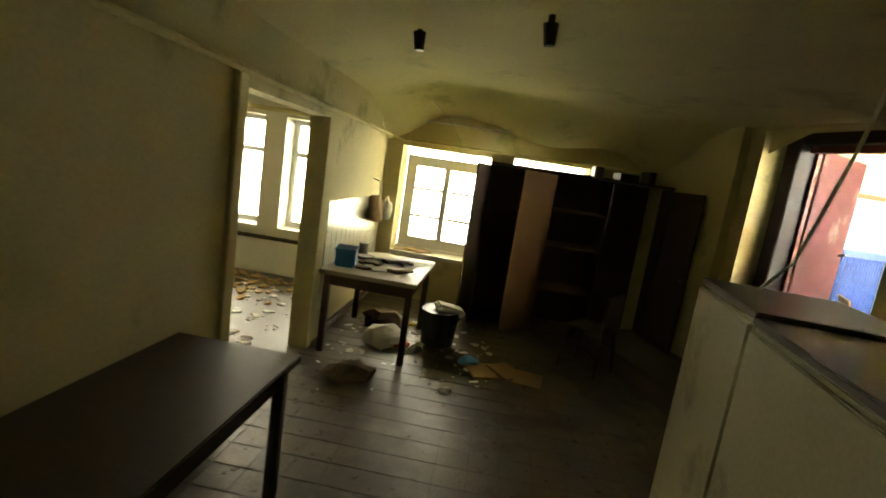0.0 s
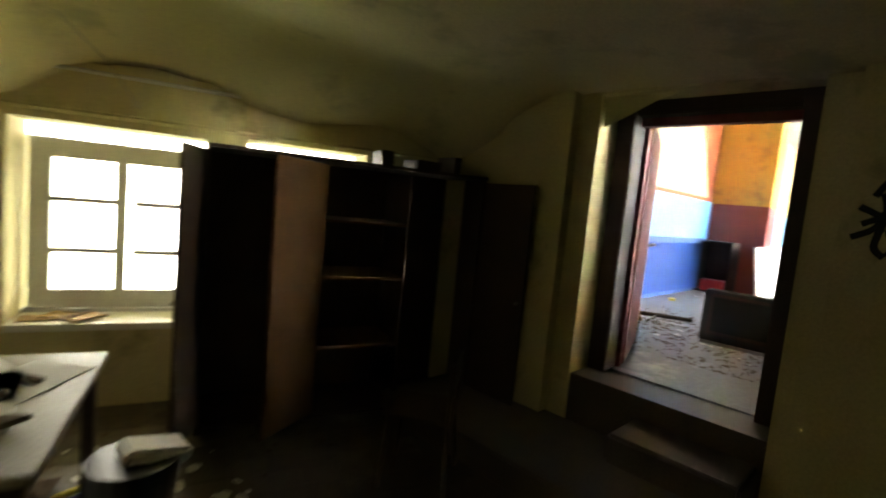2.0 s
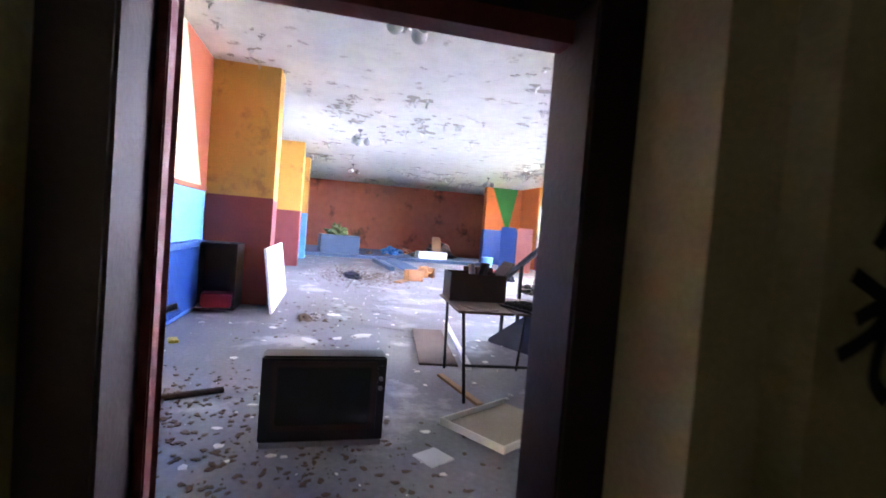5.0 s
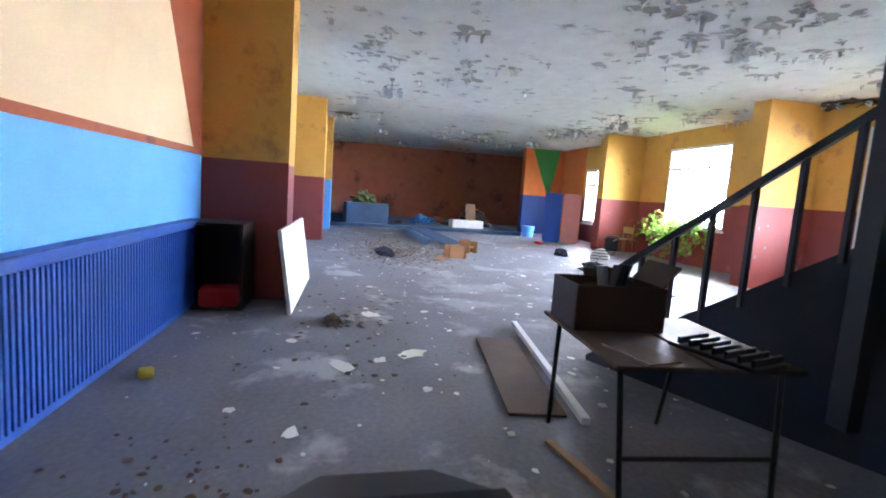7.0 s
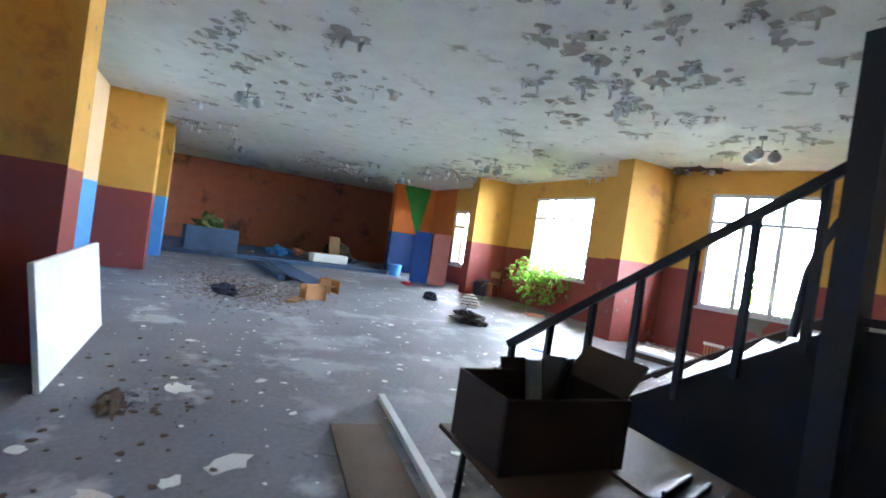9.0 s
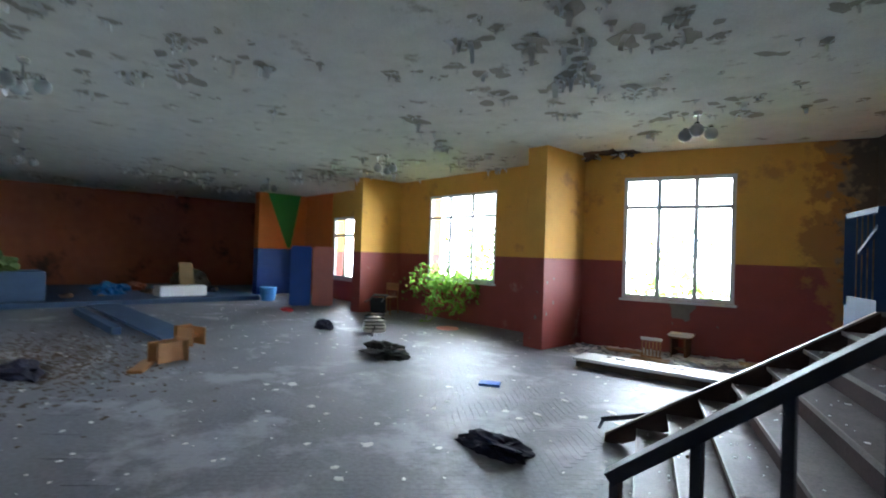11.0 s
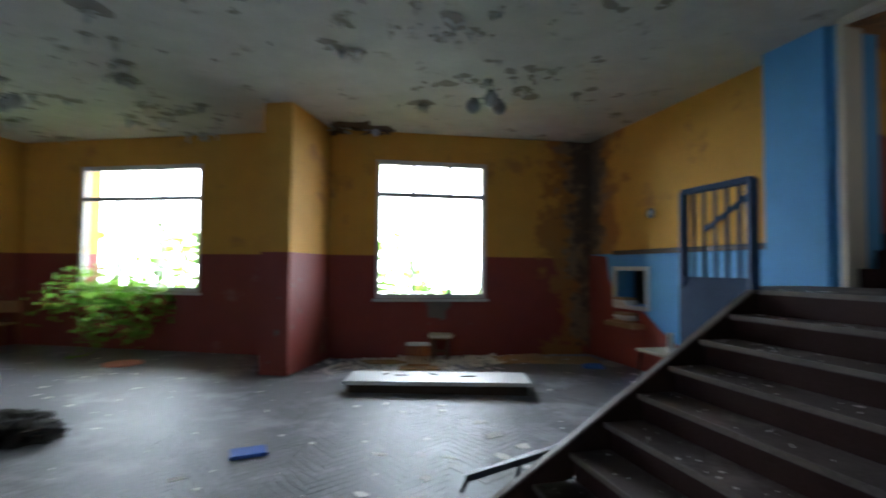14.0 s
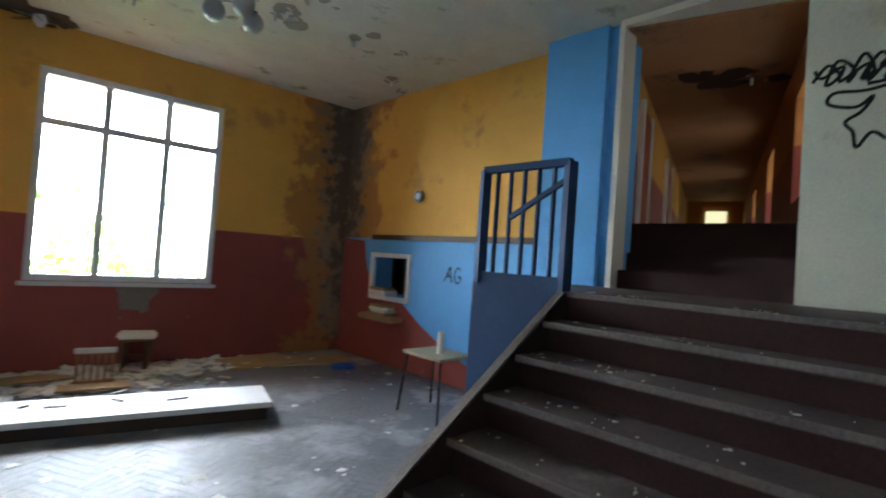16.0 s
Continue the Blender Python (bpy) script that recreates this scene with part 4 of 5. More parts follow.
made = 0
while made < 640:
    x, y = rng.uniform(7.0, 31.0), rng.uniform(-4.4, 7.1)
    d = patchy(x, y)
    if d < rng.uniform(-0.15, 0.5) and not (11.0 < x < 14.5 and -3.2 < y < 0.8 and rng.random() < 0.2):
        continue
    made += 1
    big = rng.choice((0.2, 0.25, 0.35, 0.45, 0.65, 0.9, 1.2)) * (1.0 if x < 20 else 1.3)
    for q in range(rng.randint(2, 5)):
        sx, sy = x + rng.gauss(0, 0.11 * big), y + rng.gauss(0, 0.11 * big)
        r = big * rng.uniform(0.05, 0.12)
        rag(bm, sx, sy, CEIL - 0.004 - 0.004 * rng.random(), r, 0.0015, rng.choice((6, 7, 9)), 0.0, 1, rng.uniform(0.8, 1.7))
        for _ in range(rng.choice((0, 1, 2, 2))):
            a = rng.uniform(0, 6.28)
            px, py = sx + r * 0.9 * math.cos(a), sy + r * 0.9 * math.sin(a)
            w, ln, drop = r * rng.uniform(0.4, 1.0), min(0.14, r * rng.uniform(0.6, 1.3)), rng.uniform(0.5, 1.4)
            m = pose(px, py, CEIL - 0.005, 0, 0, math.degrees(a))
            k1, k2, k3 = rng.uniform(0.3, 0.55), rng.uniform(0.3, 0.55), rng.uniform(-0.3, 0.3)
            rows_ = []
            for s in range(5):
                t = s / 4
                bend = math.sin(t * 1.9) / math.sin(1.9) if t < 1 else 1.0
                rows_.append([bm.verts.new(m @ Vector((-ln * bend * 0.9, (v + k3 * t * t) * w * (1 - 0.4 * t), -drop * ln * t * t - 0.002 - 0.1 * ln * abs(v) * t))) for v in (-k1, 0.0, k2)])
            for s in range(4):
                for v in range(2):
                    bm.faces.new([rows_[s][v], rows_[s][v + 1], rows_[s + 1][v + 1], rows_[s + 1][v]]).material_index = 2
for x, y, r in ((14.5, -3.3, 0.26), (14.15, -3.45, 0.18), (14.75, -3.1, 0.14)):
    rag(bm, x, y, CEIL - 0.012, r, 0.002, 11, 0, 3, 1.4)
    for q in range(5):
        rag(bm, x + rng.gauss(0, r * 0.7), y + rng.gauss(0, r * 0.6), CEIL - 0.05 - 0.05 * rng.random(), r * rng.uniform(0.25, 0.5), 0.006, 6, 0.7, rng.choice((2, 3, 3)), 1.3)
bm.to_mesh(cl.data)
bm.free()
for k in ("bare", "flake", "debris"):
    cl.data.materials.append(M[k])

# ---------------------------------------------------------------- mould, bare patches and graffiti on the walls
def blot(name, pts, m, material, label, cat, jag=0.06, n=5):
    """A flat irregular stain, its outline roughened."""
    bm = bmesh.new()
    out = []
    for (a, b), (c, d) in zip(pts, pts[1:] + pts[:1]):
        for k in range(n):
            t = k / n
            out.append((a + (c - a) * t + rng.uniform(-jag, jag), b + (d - b) * t + rng.uniform(-jag, jag)))
    bm.faces.new([bm.verts.new(m @ Vector((p, 0, q))) for p, q in out])
    return solid(name, bm, material, label, cat, kind="structure")


SOUTH = NEARW @ pose(0, 0.005, 0)


blot("bare_patch", [(2.42, 0.90), (2.86, 0.90), (2.78, 0.64), (2.55, 0.58)], SOUTH, "concrete", "bare plaster patch under the window", "stain", 0.03)
bm = bmesh.new()
bm.faces.new([bm.verts.new(STAIRS @ Vector((1.598, v, z))) for v, z in ((-4.72, 0.2), (-4.72, 1.7), (-4.2, 1.66), (-4.12, 1.3), (-3.9, 0.95), (-3.3, 0.86), (-2.92, 0.62), (-2.5, 0.42), (-1.95, 0.215), (-1.95, 0.2))])
solid("red_overpaint", bm, "red", "red-brown paint swept up the blue dado", "wall paint", kind="structure")


def scrawl(name, strokes, m, r, label):
    g = thing(name, Matrix.Identity(4), label, "graffiti")
    for s in strokes:
        pts = []
        for i in range(len(s) - 1):
            p0, p1, p2, p3 = s[max(i - 1, 0)], s[i], s[i + 1], s[min(i + 2, len(s) - 1)]
            for k in range(5):
                t = k / 5
                pts.append(tuple(0.5 * (2 * b + (c - a) * t + (2 * a - 5 * b + 4 * c - d) * t * t + (3 * b - a - 3 * c + d) * t ** 3) for a, b, c, d in zip(p0, p1, p2, p3)))
        pts.append(s[-1])
        bm = bmesh.new()
        prev = None
        for i, (x, z) in enumerate(pts):
            x2, z2 = pts[min(i + 1, len(pts) - 1)]
            x1, z1 = pts[max(i - 1, 0)]
            d = Vector((x2 - x1, 0, z2 - z1)).normalized()
            nn = Vector((-d.z, 0, d.x)) * r
            cur = (bm.verts.new(m @ (Vector((x, 0, z)) + nn)), bm.verts.new(m @ (Vector((x, 0, z)) - nn)))
            if prev:
                bm.faces.new([prev[0], prev[1], cur[1], cur[0]])
            prev = cur
        part("stroke", bm, "graf", g)
    return g


KDW = pose(5.726, 4.45, 1.24, 0, 0, -90) @ Matrix.Diagonal((0.84, 1, 0.86, 1))
scrawl("graffiti", [[(-0.06, 0.18), (0.0, 0.27), (0.05, 0.17), (0.01, 0.07), (-0.08, 0.1), (-0.12, 0.12)], [(-0.02, 0.2), (0.0, 0.1), (-0.04, 0.0), (-0.14, -0.06)], [(-0.10, 0.02), (0.0, 0.07), (0.1, 0.1), (0.16, 0.08), (0.15, -0.08), (0.08, -0.1), (0.05, 0.0)], [(0.0, 0.05), (-0.03, -0.1), (0.02, -0.16)], [(0.02, 0.0), (0.05, -0.1), (0.03, -0.15)]], KDW, 0.018, "black spray-painted scrawl on the kitchen wall")
GW = STAIRS @ pose(LW - 0.034, 0.94, 2.25, 0, 0, 90)
scrawl("graffiti", [[(0.02, 0.56), (0.1, 0.66), (0.16, 0.58), (0.09, 0.53), (0.15, 0.68), (0.24, 0.6), (0.2, 0.53), (0.28, 0.7), (0.33, 0.58), (0.27, 0.54), (0.36, 0.69), (0.42, 0.58), (0.38, 0.53), (0.5, 0.72)], [(0.03, 0.64), (0.07, 0.58), (0.18, 0.64), (0.16, 0.54), (0.3, 0.63), (0.3, 0.52), (0.41, 0.66), (0.36, 0.6), (0.47, 0.6), (0.44, 0.52), (0.3, 0.5)],
                    [(0.5, 0.5), (0.3, 0.46), (0.14, 0.47), (0.11, 0.4), (0.25, 0.36), (0.33, 0.42), (0.28, 0.33), (0.2, 0.27), (0.24, 0.2), (0.26, 0.1), (0.33, 0.19), (0.4, 0.14)]], GW, 0.011, "black spray-painted loops on the white wall")
scrawl("graffiti", [[(-2.55, 1.20), (-2.50, 1.29), (-2.46, 1.38), (-2.44, 1.29), (-2.42, 1.20)], [(-2.51, 1.27), (-2.43, 1.27)], [(-2.29, 1.35), (-2.33, 1.38), (-2.37, 1.33), (-2.38, 1.26), (-2.35, 1.20), (-2.30, 1.21), (-2.28, 1.27), (-2.33, 1.27)]], STAIRS @ pose(1.59, 0, 0, 0, 0, 90), 0.008, "thin dark letters AG on the blue dado")

# knocked-off paint on pillars and dados
def chip(m, r, material="concrete"):
    bm = bmesh.new()
    n = 11
    a0 = rng.uniform(0, 6)
    bm.faces.new([bm.verts.new(m @ Vector((r * rng.uniform(0.45, 1.1) * math.cos(a0 + 6.283 * q / n), 0, 1.5 * r * rng.uniform(0.45, 1.1) * math.sin(a0 + 6.283 * q / n)))) for q in range(n)])
    solid("paint_chip", bm, material, "knocked-off paint showing pale plaster", "paint damage", kind="structure")


for x, y in ((15.21, -2.0865), (21.2, -2.0865)):
    for q in range(3):
        chip(pose(x + rng.uniform(-0.17, 0.17), y, rng.uniform(0.15, 1.5)), rng.uniform(0.012, 0.035), "concrete")
for y in (-2.4, -2.2):
    for q in range(2):
        chip(pose(14.997, y, rng.uniform(0.2, 1.5), 0, 0, 90), rng.uniform(0.012, 0.03), "concrete")
for q in range(18):
    x, z = rng.uniform(0.6, 14.0), rng.uniform(0.12, 0.85) if rng.random() < 0.7 else rng.uniform(0.9, 3.3)
    near_w = x < 4.0
    x = x if near_w else x + 11.6
    if (W1[0] - 0.2 < x < W1[1] + 0.2 or W2[0] - 0.2 < x < W2[1] + 0.2 or W3[0] - 0.2 < x < W3[1] + 0.2) and z > 0.6:
        continue
    chip(NEARW @ pose(x, 0.004, z) if near_w else pose(x, FARY + 0.004, z), rng.uniform(0.012, 0.04), "concrete")
for q in range(5):
    chip(pose(rng.uniform(12.98, 13.46), 6.3765, rng.uniform(0.9, 3.4)), rng.uniform(0.01, 0.03), "concrete")

# hatch: frame, dim room behind, heap of papers; clock; small table
hf = thing("hatch_frame", Matrix.Identity(4), "white wooden frame of the serving hatch", "frame", kind="structure")
for lo, hi in (((1.57, -4.0, 0.87), (1.62, -3.93, 1.5)), ((1.57, -3.22, 0.87), (1.62, -3.17, 1.5)), ((1.57, -3.93, 1.44), (1.62, -3.22, 1.5)), ((1.55, -3.95, 0.86), (1.66, -3.2, 0.92))):
    part("frame_bar", box(lo, hi, STAIRS, 0.004), "panelw", hf)
solid("hatch_room_wall", box((2.6, -5.5, 0.0), (2.7, -2.0, 2.6), STAIRS), "concrete", "grey wall of the room behind the hatch", "wall", kind="structure")
solid("hatch_room_ceiling", box((1.91, -5.5, 2.5), (2.7, -2.0, 2.6), STAIRS), "concrete", "ceiling of the room behind the hatch", "ceiling", kind="structure")
for lo, hi in (((1.91, -4.75, 0), (2.6, -4.65, 2.5)), ((1.91, -2.3, 0), (2.6, -2.2, 2.5)), ((1.91, -4.65, 0.3), (2.6, -2.3, 0.4))):
    solid("hatch_room_wall", box(lo, hi, STAIRS), "concrete", "grey wall of the room behind the hatch", "wall", kind="structure")
for k in range(7):
    bmk = "paper" if k % 3 else "card"
    solid("book", box((-0.11, -0.16, 0), (0.11, 0.16, 0.035), STAIRS @ pose(1.52 + 0.02 * rng.random(), -3.62 + rng.uniform(-0.05, 0.05), 0.93 + 0.036 * k - 0.26 if k < 4 else 0.93 + 0.036 * (k - 4), 0, 0, rng.uniform(-15, 15)), 0.003), bmk, "weathered paper bundle heaped in the hatch", "paper bundle", "papers in the hatch")
solid("ledge", box((1.38, -3.95, 0.60), (1.595, -3.25, 0.67), STAIRS, 0.01), "card", "broken board under the hatch", "board")
ck = thing("wall_clock", STAIRS @ pose(1.58, -3.08, 2.25), "small round dark wall clock", "clock")
part("rim", rod((0.0, 0, 0), (-0.03, 0, 0), 0.075, 20), "black", ck)
part("face", rod((-0.03, 0, 0), (-0.034, 0, 0), 0.045, 20), "grey", ck)
stb = thing("small_table", STAIRS @ pose(0.72, -1.72, 0), "small grey table on thin metal legs", "table")
part("tabletop", box((-0.22, -0.26, 0.55), (0.22, 0.26, 0.58), None, 0.006), "tabletop", stb)
for sx in (-1, 1):
    for sy in (-1, 1):
        part("leg", rod((0.18 * sx, 0.22 * sy, 0.55), (0.22 * sx, 0.27 * sy, 0), 0.012), "black", stb)
solid("bottle", rod((0, 0, 0), (0, 0, 0.2), 0.035, 12, 0.028), "white", "pale bottle standing on the small table", "bottle", m=STAIRS @ pose(0.7, -1.67, 0.58))

# ---------------------------------------------------------------- ceiling lamps
def chandelier(x, y):
    g = thing("ceiling_lamp", pose(x, y, CEIL), "dead ceiling lamp with three frosted glass shades", "ceiling lamp", "hall ceiling lamps")
    part("rose", rod((0, 0, 0), (0, 0, -0.05), 0.06, 14, 0.045), "grey", g)
    part("stem", rod((0, 0, -0.04), (0, 0, -0.24), 0.011), "grey", g)
    for k in range(3):
        a = 2.094 * k + x
        c, s = math.cos(a), math.sin(a)
        part("arm", tube([(0, 0, -0.23), (0.07 * c, 0.07 * s, -0.2), (0.17 * c, 0.17 * s, -0.22)], 0.008), "grey", g)
        bm = bmesh.new()
        bmesh.ops.create_uvsphere(bm, u_segments=14, v_segments=8, radius=0.088, matrix=Matrix.Translation((0.18 * c, 0.18 * s, -0.29)))
        part("shade", bm, "shade", g, "grey frosted glass shade", True)
        part("socket", rod((0.18 * c, 0.18 * s, -0.215), (0.18 * c, 0.18 * s, -0.19), 0.03, 10), "black", g)
    return g


for x, y in ((12.35, -1.75), (16.95, 4.95), (23.8, 4.8), (18.05, -0.75), (9.93, 4.83), (23.5, -0.5)):
    chandelier(x, y)

# ---------------------------------------------------------------- near the stairs: desk with an open box
dk2 = thing("school_desk", pose(8.62, 3.55, 0, 0, 0, -4), "brown school table with thin metal legs and litter on it", "table")
part("tabletop", box((0, 0, 0.73), (0.92, 0.44, 0.75), None, 0.005), "desk", dk2, "scuffed brown veneer half of the top")
part("tabletop", box((0, 0.455, 0.73), (0.98, 0.92, 0.75), None, 0.005), "desk", dk2)
for x in (0.08, 0.84):
    for y in (0.06, 0.86):
        part("leg", rod((x, y, 0.73), (x + (0.16 if x > 0.5 else -0.05), y - 0.05 * (y > 0.5), 0), 0.014), "black", dk2)
part("crossbar", rod((0.08, 0.06, 0.69), (0.84, 0.06, 0.69), 0.012), "black", dk2)
part("crossbar", rod((0.05, 0.06, 0.3), (0.05, 0.84, 0.3), 0.012), "black", dk2)
bx = thing("open_box", pose(9.19, 3.89, 0.751, 0, 0, -3), "dark open box with broken parts inside", "box")
for lo, hi in (((0, 0, 0), (0.36, 0.52, 0.012)), ((0, 0, 0.012), (0.012, 0.52, 0.25)), ((0.348, 0, 0.012), (0.36, 0.52, 0.25)), ((0.012, 0, 0.012), (0.348, 0.012, 0.25)), ((0.012, 0.508, 0.012), (0.348, 0.52, 0.25))):
    part("panel", box(lo, hi, None, 0.002), "frame_dark", bx)
part("flap", box((0, 0, 0), (0.33, 0.01, 0.15), pose(0.01, 0.02, 0.245, 38, 0, 0)), "frame_dark", bx)
part("flap", box((0, 0, 0), (0.008, 0.3, 0.1), pose(0.345, 0.03, 0.2, 0, 22, 0)), "wood_dark", bx)
part("circuit_board", box((0, 0, 0), (0.12, 0.01, 0.26), pose(0.12, 0.2, 0.1, 18, 8, 20)), "black", bx)
part("circuit_board", box((0, 0, 0), (0.01, 0.12, 0.25), pose(0.24, 0.16, 0.1, 5, -14, 35)), "black", bx)
part("coil", rod((0.2, 0.26, 0.08), (0.22, 0.29, 0.33), 0.03, 12), "grey", bx)
tr = thing("plastic_tray", pose(8.66, 3.62, 0.751, 0, 0, 18), "broken black ribbed plastic tray on the school table", "tray")
part("base", box((0, 0, 0), (0.44, 0.26, 0.02), None, 0.004), "black", tr)
for k in range(7):
    part("rib", box((0.02 + 0.06 * k, 0.01, 0.02), (0.035 + 0.06 * k, 0.25, 0.055), None, 0.003), "black", tr)
solid("cover_sheet", box((0, 0, 0), (0.3, 0.2, 0.006), pose(8.72, 4.12, 0.751, 0, 0, 12), 0.002), "debris", "dirty brown sheet lying on the school table", "sheet")
solid("white_batten", box((0, -0.03, 0), (2.4, 0.03, 0.05), pose(9.62, 4.05, 0, 0, 0, -7.6), 0.004), "panelw", "long white batten lying on the floor", "batten")
solid("floor_board", box((0, -0.2, 0), (1.7, 0.2, 0.02), pose(9.75, 4.33, 0, 0, 0, -7), 0.003), "debris", "dirty brown board lying on the floor", "board")
ft = thing("drawer_tray", pose(8.25, 4.18, 0.002, 0, 0, -58), "pale shallow drawer lying broken on the floor", "drawer")
part("bottom", box((-0.36, -0.27, 0), (0.36, 0.27, 0.012)), "tabletop", ft)
for lo, hi in (((-0.36, -0.285, 0), (0.36, -0.27, 0.05)), ((-0.36, 0.27, 0), (0.36, 0.285, 0.05)), ((-0.375, -0.285, 0), (-0.36, 0.285, 0.05))):
    part("side", box(lo, hi, None, 0.002), "stripew", ft)
solid("floor_board", box((0, -0.03, 0), (0.8, 0.03, 0.025), pose(8.63, 4.24, 0.0, 0, 0, 11), 0.003), "card", "narrow broken batten on the floor", "batten")
solid("loose_tile", box((-0.09, -0.09, 0), (0.09, 0.09, 0.012), pose(7.8, 4.8, 0, 0, 0, 30), 0.002), "panelw", "white loose tile lying on the floor", "tile")
solid("stick", rod((8.62, 6.85, 0.03), (8.93, 6.2, 0.03), 0.025), "wood_dark", "dark broken stick lying by the doorway", "stick")
solid("stick", rod((8.35, 6.5, 0.02), (8.95, 6.6, 0.02), 0.015), "wood_dark", "dark broken stick lying by the doorway", "stick")
solid("splintered_board", box((0, -0.01, 0), (0.5, 0.01, 0.42), pose(8.3, 6.55, 0, -20, 0, 50), 0.002), "card", "broken pale board propped behind the door", "board")

for x, y, a, ln in ((12.5, -1.95, 20, 0.16), (12.95, -1.9, -35, 0.12), (13.3, -1.82, 10, 0.14), (13.55, -1.86, 60, 0.07)):
    solid("splinter", box((0, -0.008, 0), (ln, 0.008, 0.012), pose(x, y, 0.158, 0, 0, a), 0.002), "wood_dark", "dark splinter of wood on the fallen door", "splinter", "splinters on the door")

# ---------------------------------------------------------------- loose furniture and rubbish in the hall
def stool(m, label, mt="wood_light", h=0.40):
    g = thing("stool", m, label, "stool")
    part("seat", box((-0.16, -0.16, h), (0.16, 0.16, h + 0.03), None, 0.01), mt, g)
    for sx in (-1, 1):
        part("side_board", box((0.11 * sx - 0.012, -0.14, 0), (0.11 * sx + 0.012, 0.14, h), None, 0.003), mt, g)
    part("stretcher", box((-0.1, -0.02, 0.12), (0.1, 0.02, 0.16)), mt, g)
    return g


stool(pose(17.35, 3.5, 0.17, 90, 0, 20), "orange-brown wooden stool lying on its side")
bm = box((-0.35, -0.09, 0), (0.35, 0.09, 0.035), pose(17.3, 3.62, 0, 0, 0, -25), 0.004)
solid("plank", bm, "wood_light", "orange-brown short plank lying on the floor", "plank")
stool(pose(18.3, 2.65, 0.17, 90, 0, 110), "pale wooden stool lying on its side")
sc = thing("child_chair", pose(13.45, -3.0, 0.012, 0, 0, 14), "small pale wooden chair with a slatted back, lying broken on rubble", "chair")
part("seat", box((-0.30, -0.05, 0), (0.28, 0.30, 0.022), pose(0, 0, 0, 3, 0, 0), 0.008), "card", sc)
part("top_rail", box((-0.17, -0.02, 0.31), (0.17, 0.02, 0.36), None, 0.008), "stripew", sc, "pale worn top rail")
for k in range(6):
    part("slat", box((-0.15 + 0.056 * k, -0.009, 0.02), (-0.128 + 0.056 * k, 0.009, 0.31), None, 0.003), "wood_light", sc)
part("bottom_rail", box((-0.17, -0.015, 0.02), (0.17, 0.015, 0.05), None, 0.004), "wood_light", sc)
stool(pose(13.25, -3.70, 0), "small wooden stool with a white cushion by the window", "wood", 0.33)
solid("cushion", box((-0.19, -0.17, 0), (0.19, 0.17, 0.05), pose(13.25, -3.70, 0.36, 0, 0, 10), 0.02), "stripew", "white cushion lying on the stool", "cushion")
solid("loose_board", box((-0.30, -0.18, 0), (0.30, 0.18, 0.02), pose(14.0, -3.15, 0.03, 3, -4, 40), 0.005), "card", "broken wooden board lying on rubble", "board")
for x, y, a in ((12.85, -3.55, 15), (12.72, -3.45, 40)):
    solid("open_book", box((-0.13, -0.09, 0), (0.13, 0.09, 0.025), pose(x, y, 0.012, 0, 3, a), 0.004), "paper", "white open book lying in the rubble", "book", "books in the rubble")


def chair(m, label, mt="wood_light"):
    g = thing("chair", m, label, "chair")
    part("seat", box((-0.2, -0.2, 0.43), (0.2, 0.2, 0.455), None, 0.01), mt, g)
    part("backrest", box((-0.2, 0.17, 0.62), (0.2, 0.195, 0.82), None, 0.01), mt, g)
    for sx in (-1, 1):
        for sy in (-1, 1):
            part("leg", rod((0.17 * sx, 0.17 * sy, 0.43), (0.2 * sx, 0.2 * sy, 0), 0.016), mt, g)
        part("back_post", rod((0.18 * sx, 0.18, 0.45), (0.18 * sx, 0.19, 0.8), 0.014), mt, g)
    return g


chair(pose(20.5, -2.7, 0, 0, 0, 200), "pale wooden chair standing beside the column")
chair(pose(19.6, -1.6, 0.24, 80, 0, 40), "dark tipped chair lying on the floor", "black")
# striped cloth over a frame
g = thing("striped_cushion", pose(18.1, -0.62, 0, 0, 0, 240), "white and dark striped cushion leaning on a bar", "cushion")
part("cushion", crumple(0.24, 1.0, 0.45, 1.0, 0.12), "stripew", g, smooth=True)
for k in range(5):
    part("stripe", box((-0.2, -0.125, 0.08 + 0.07 * k), (0.2, -0.118, 0.10 + 0.07 * k)), "black", g)
solid("bar", rod((17.7, -0.3, 0.02), (18.2, -0.75, 0.2), 0.015), "black", "dark metal bar propped on the cushion", "bar")
solid("rotten_blanket", crumple(0.34, 1.2, 0.9, 0.42, 0.62, 4), "rot", "dark heap of rotten rags on the floor", "rubbish heap", m=pose(16.13, 0.5, 0))
solid("bag", crumple(0.21, 1.4, 0.75, 0.38, 0.6, 4), "cloth", "dark navy bag lying on the floor", "bag", m=pose(12.55, 1.9, 0))
solid("bag_strap", tube([(12.3, 1.75, 0.03), (12.55, 1.62, 0.02), (12.85, 1.7, 0.02), (12.95, 1.95, 0.015)], 0.014), "cloth", "dark navy bag strap trailing on the floor", "strap")
solid("bag", crumple(0.2, 1.2, 0.8, 0.7, 0.4), "cloth", "black bag slumped on the floor", "bag", m=pose(19.05, 0.0, 0))
solid("notebook", box((-0.13, -0.09, 0), (0.13, 0.09, 0.03), pose(13.98, 0.4, 0, 0, 0, 35), 0.004), "matblue", "blue plastic tray lying on the floor", "tray")
solid("pink_disc", rod((0, 0, 0), (0, 0, 0.02), 0.25, 24), "pink", "pink round board lying by the ivy", "board", m=pose(17.7, -2.3, 0))
solid("red_toy", crumple(0.16, 1.6, 0.8, 0.4, 0.4), "redpl", "crumpled red cloth on the floor", "cloth", m=pose(22.2, -0.6, 0))
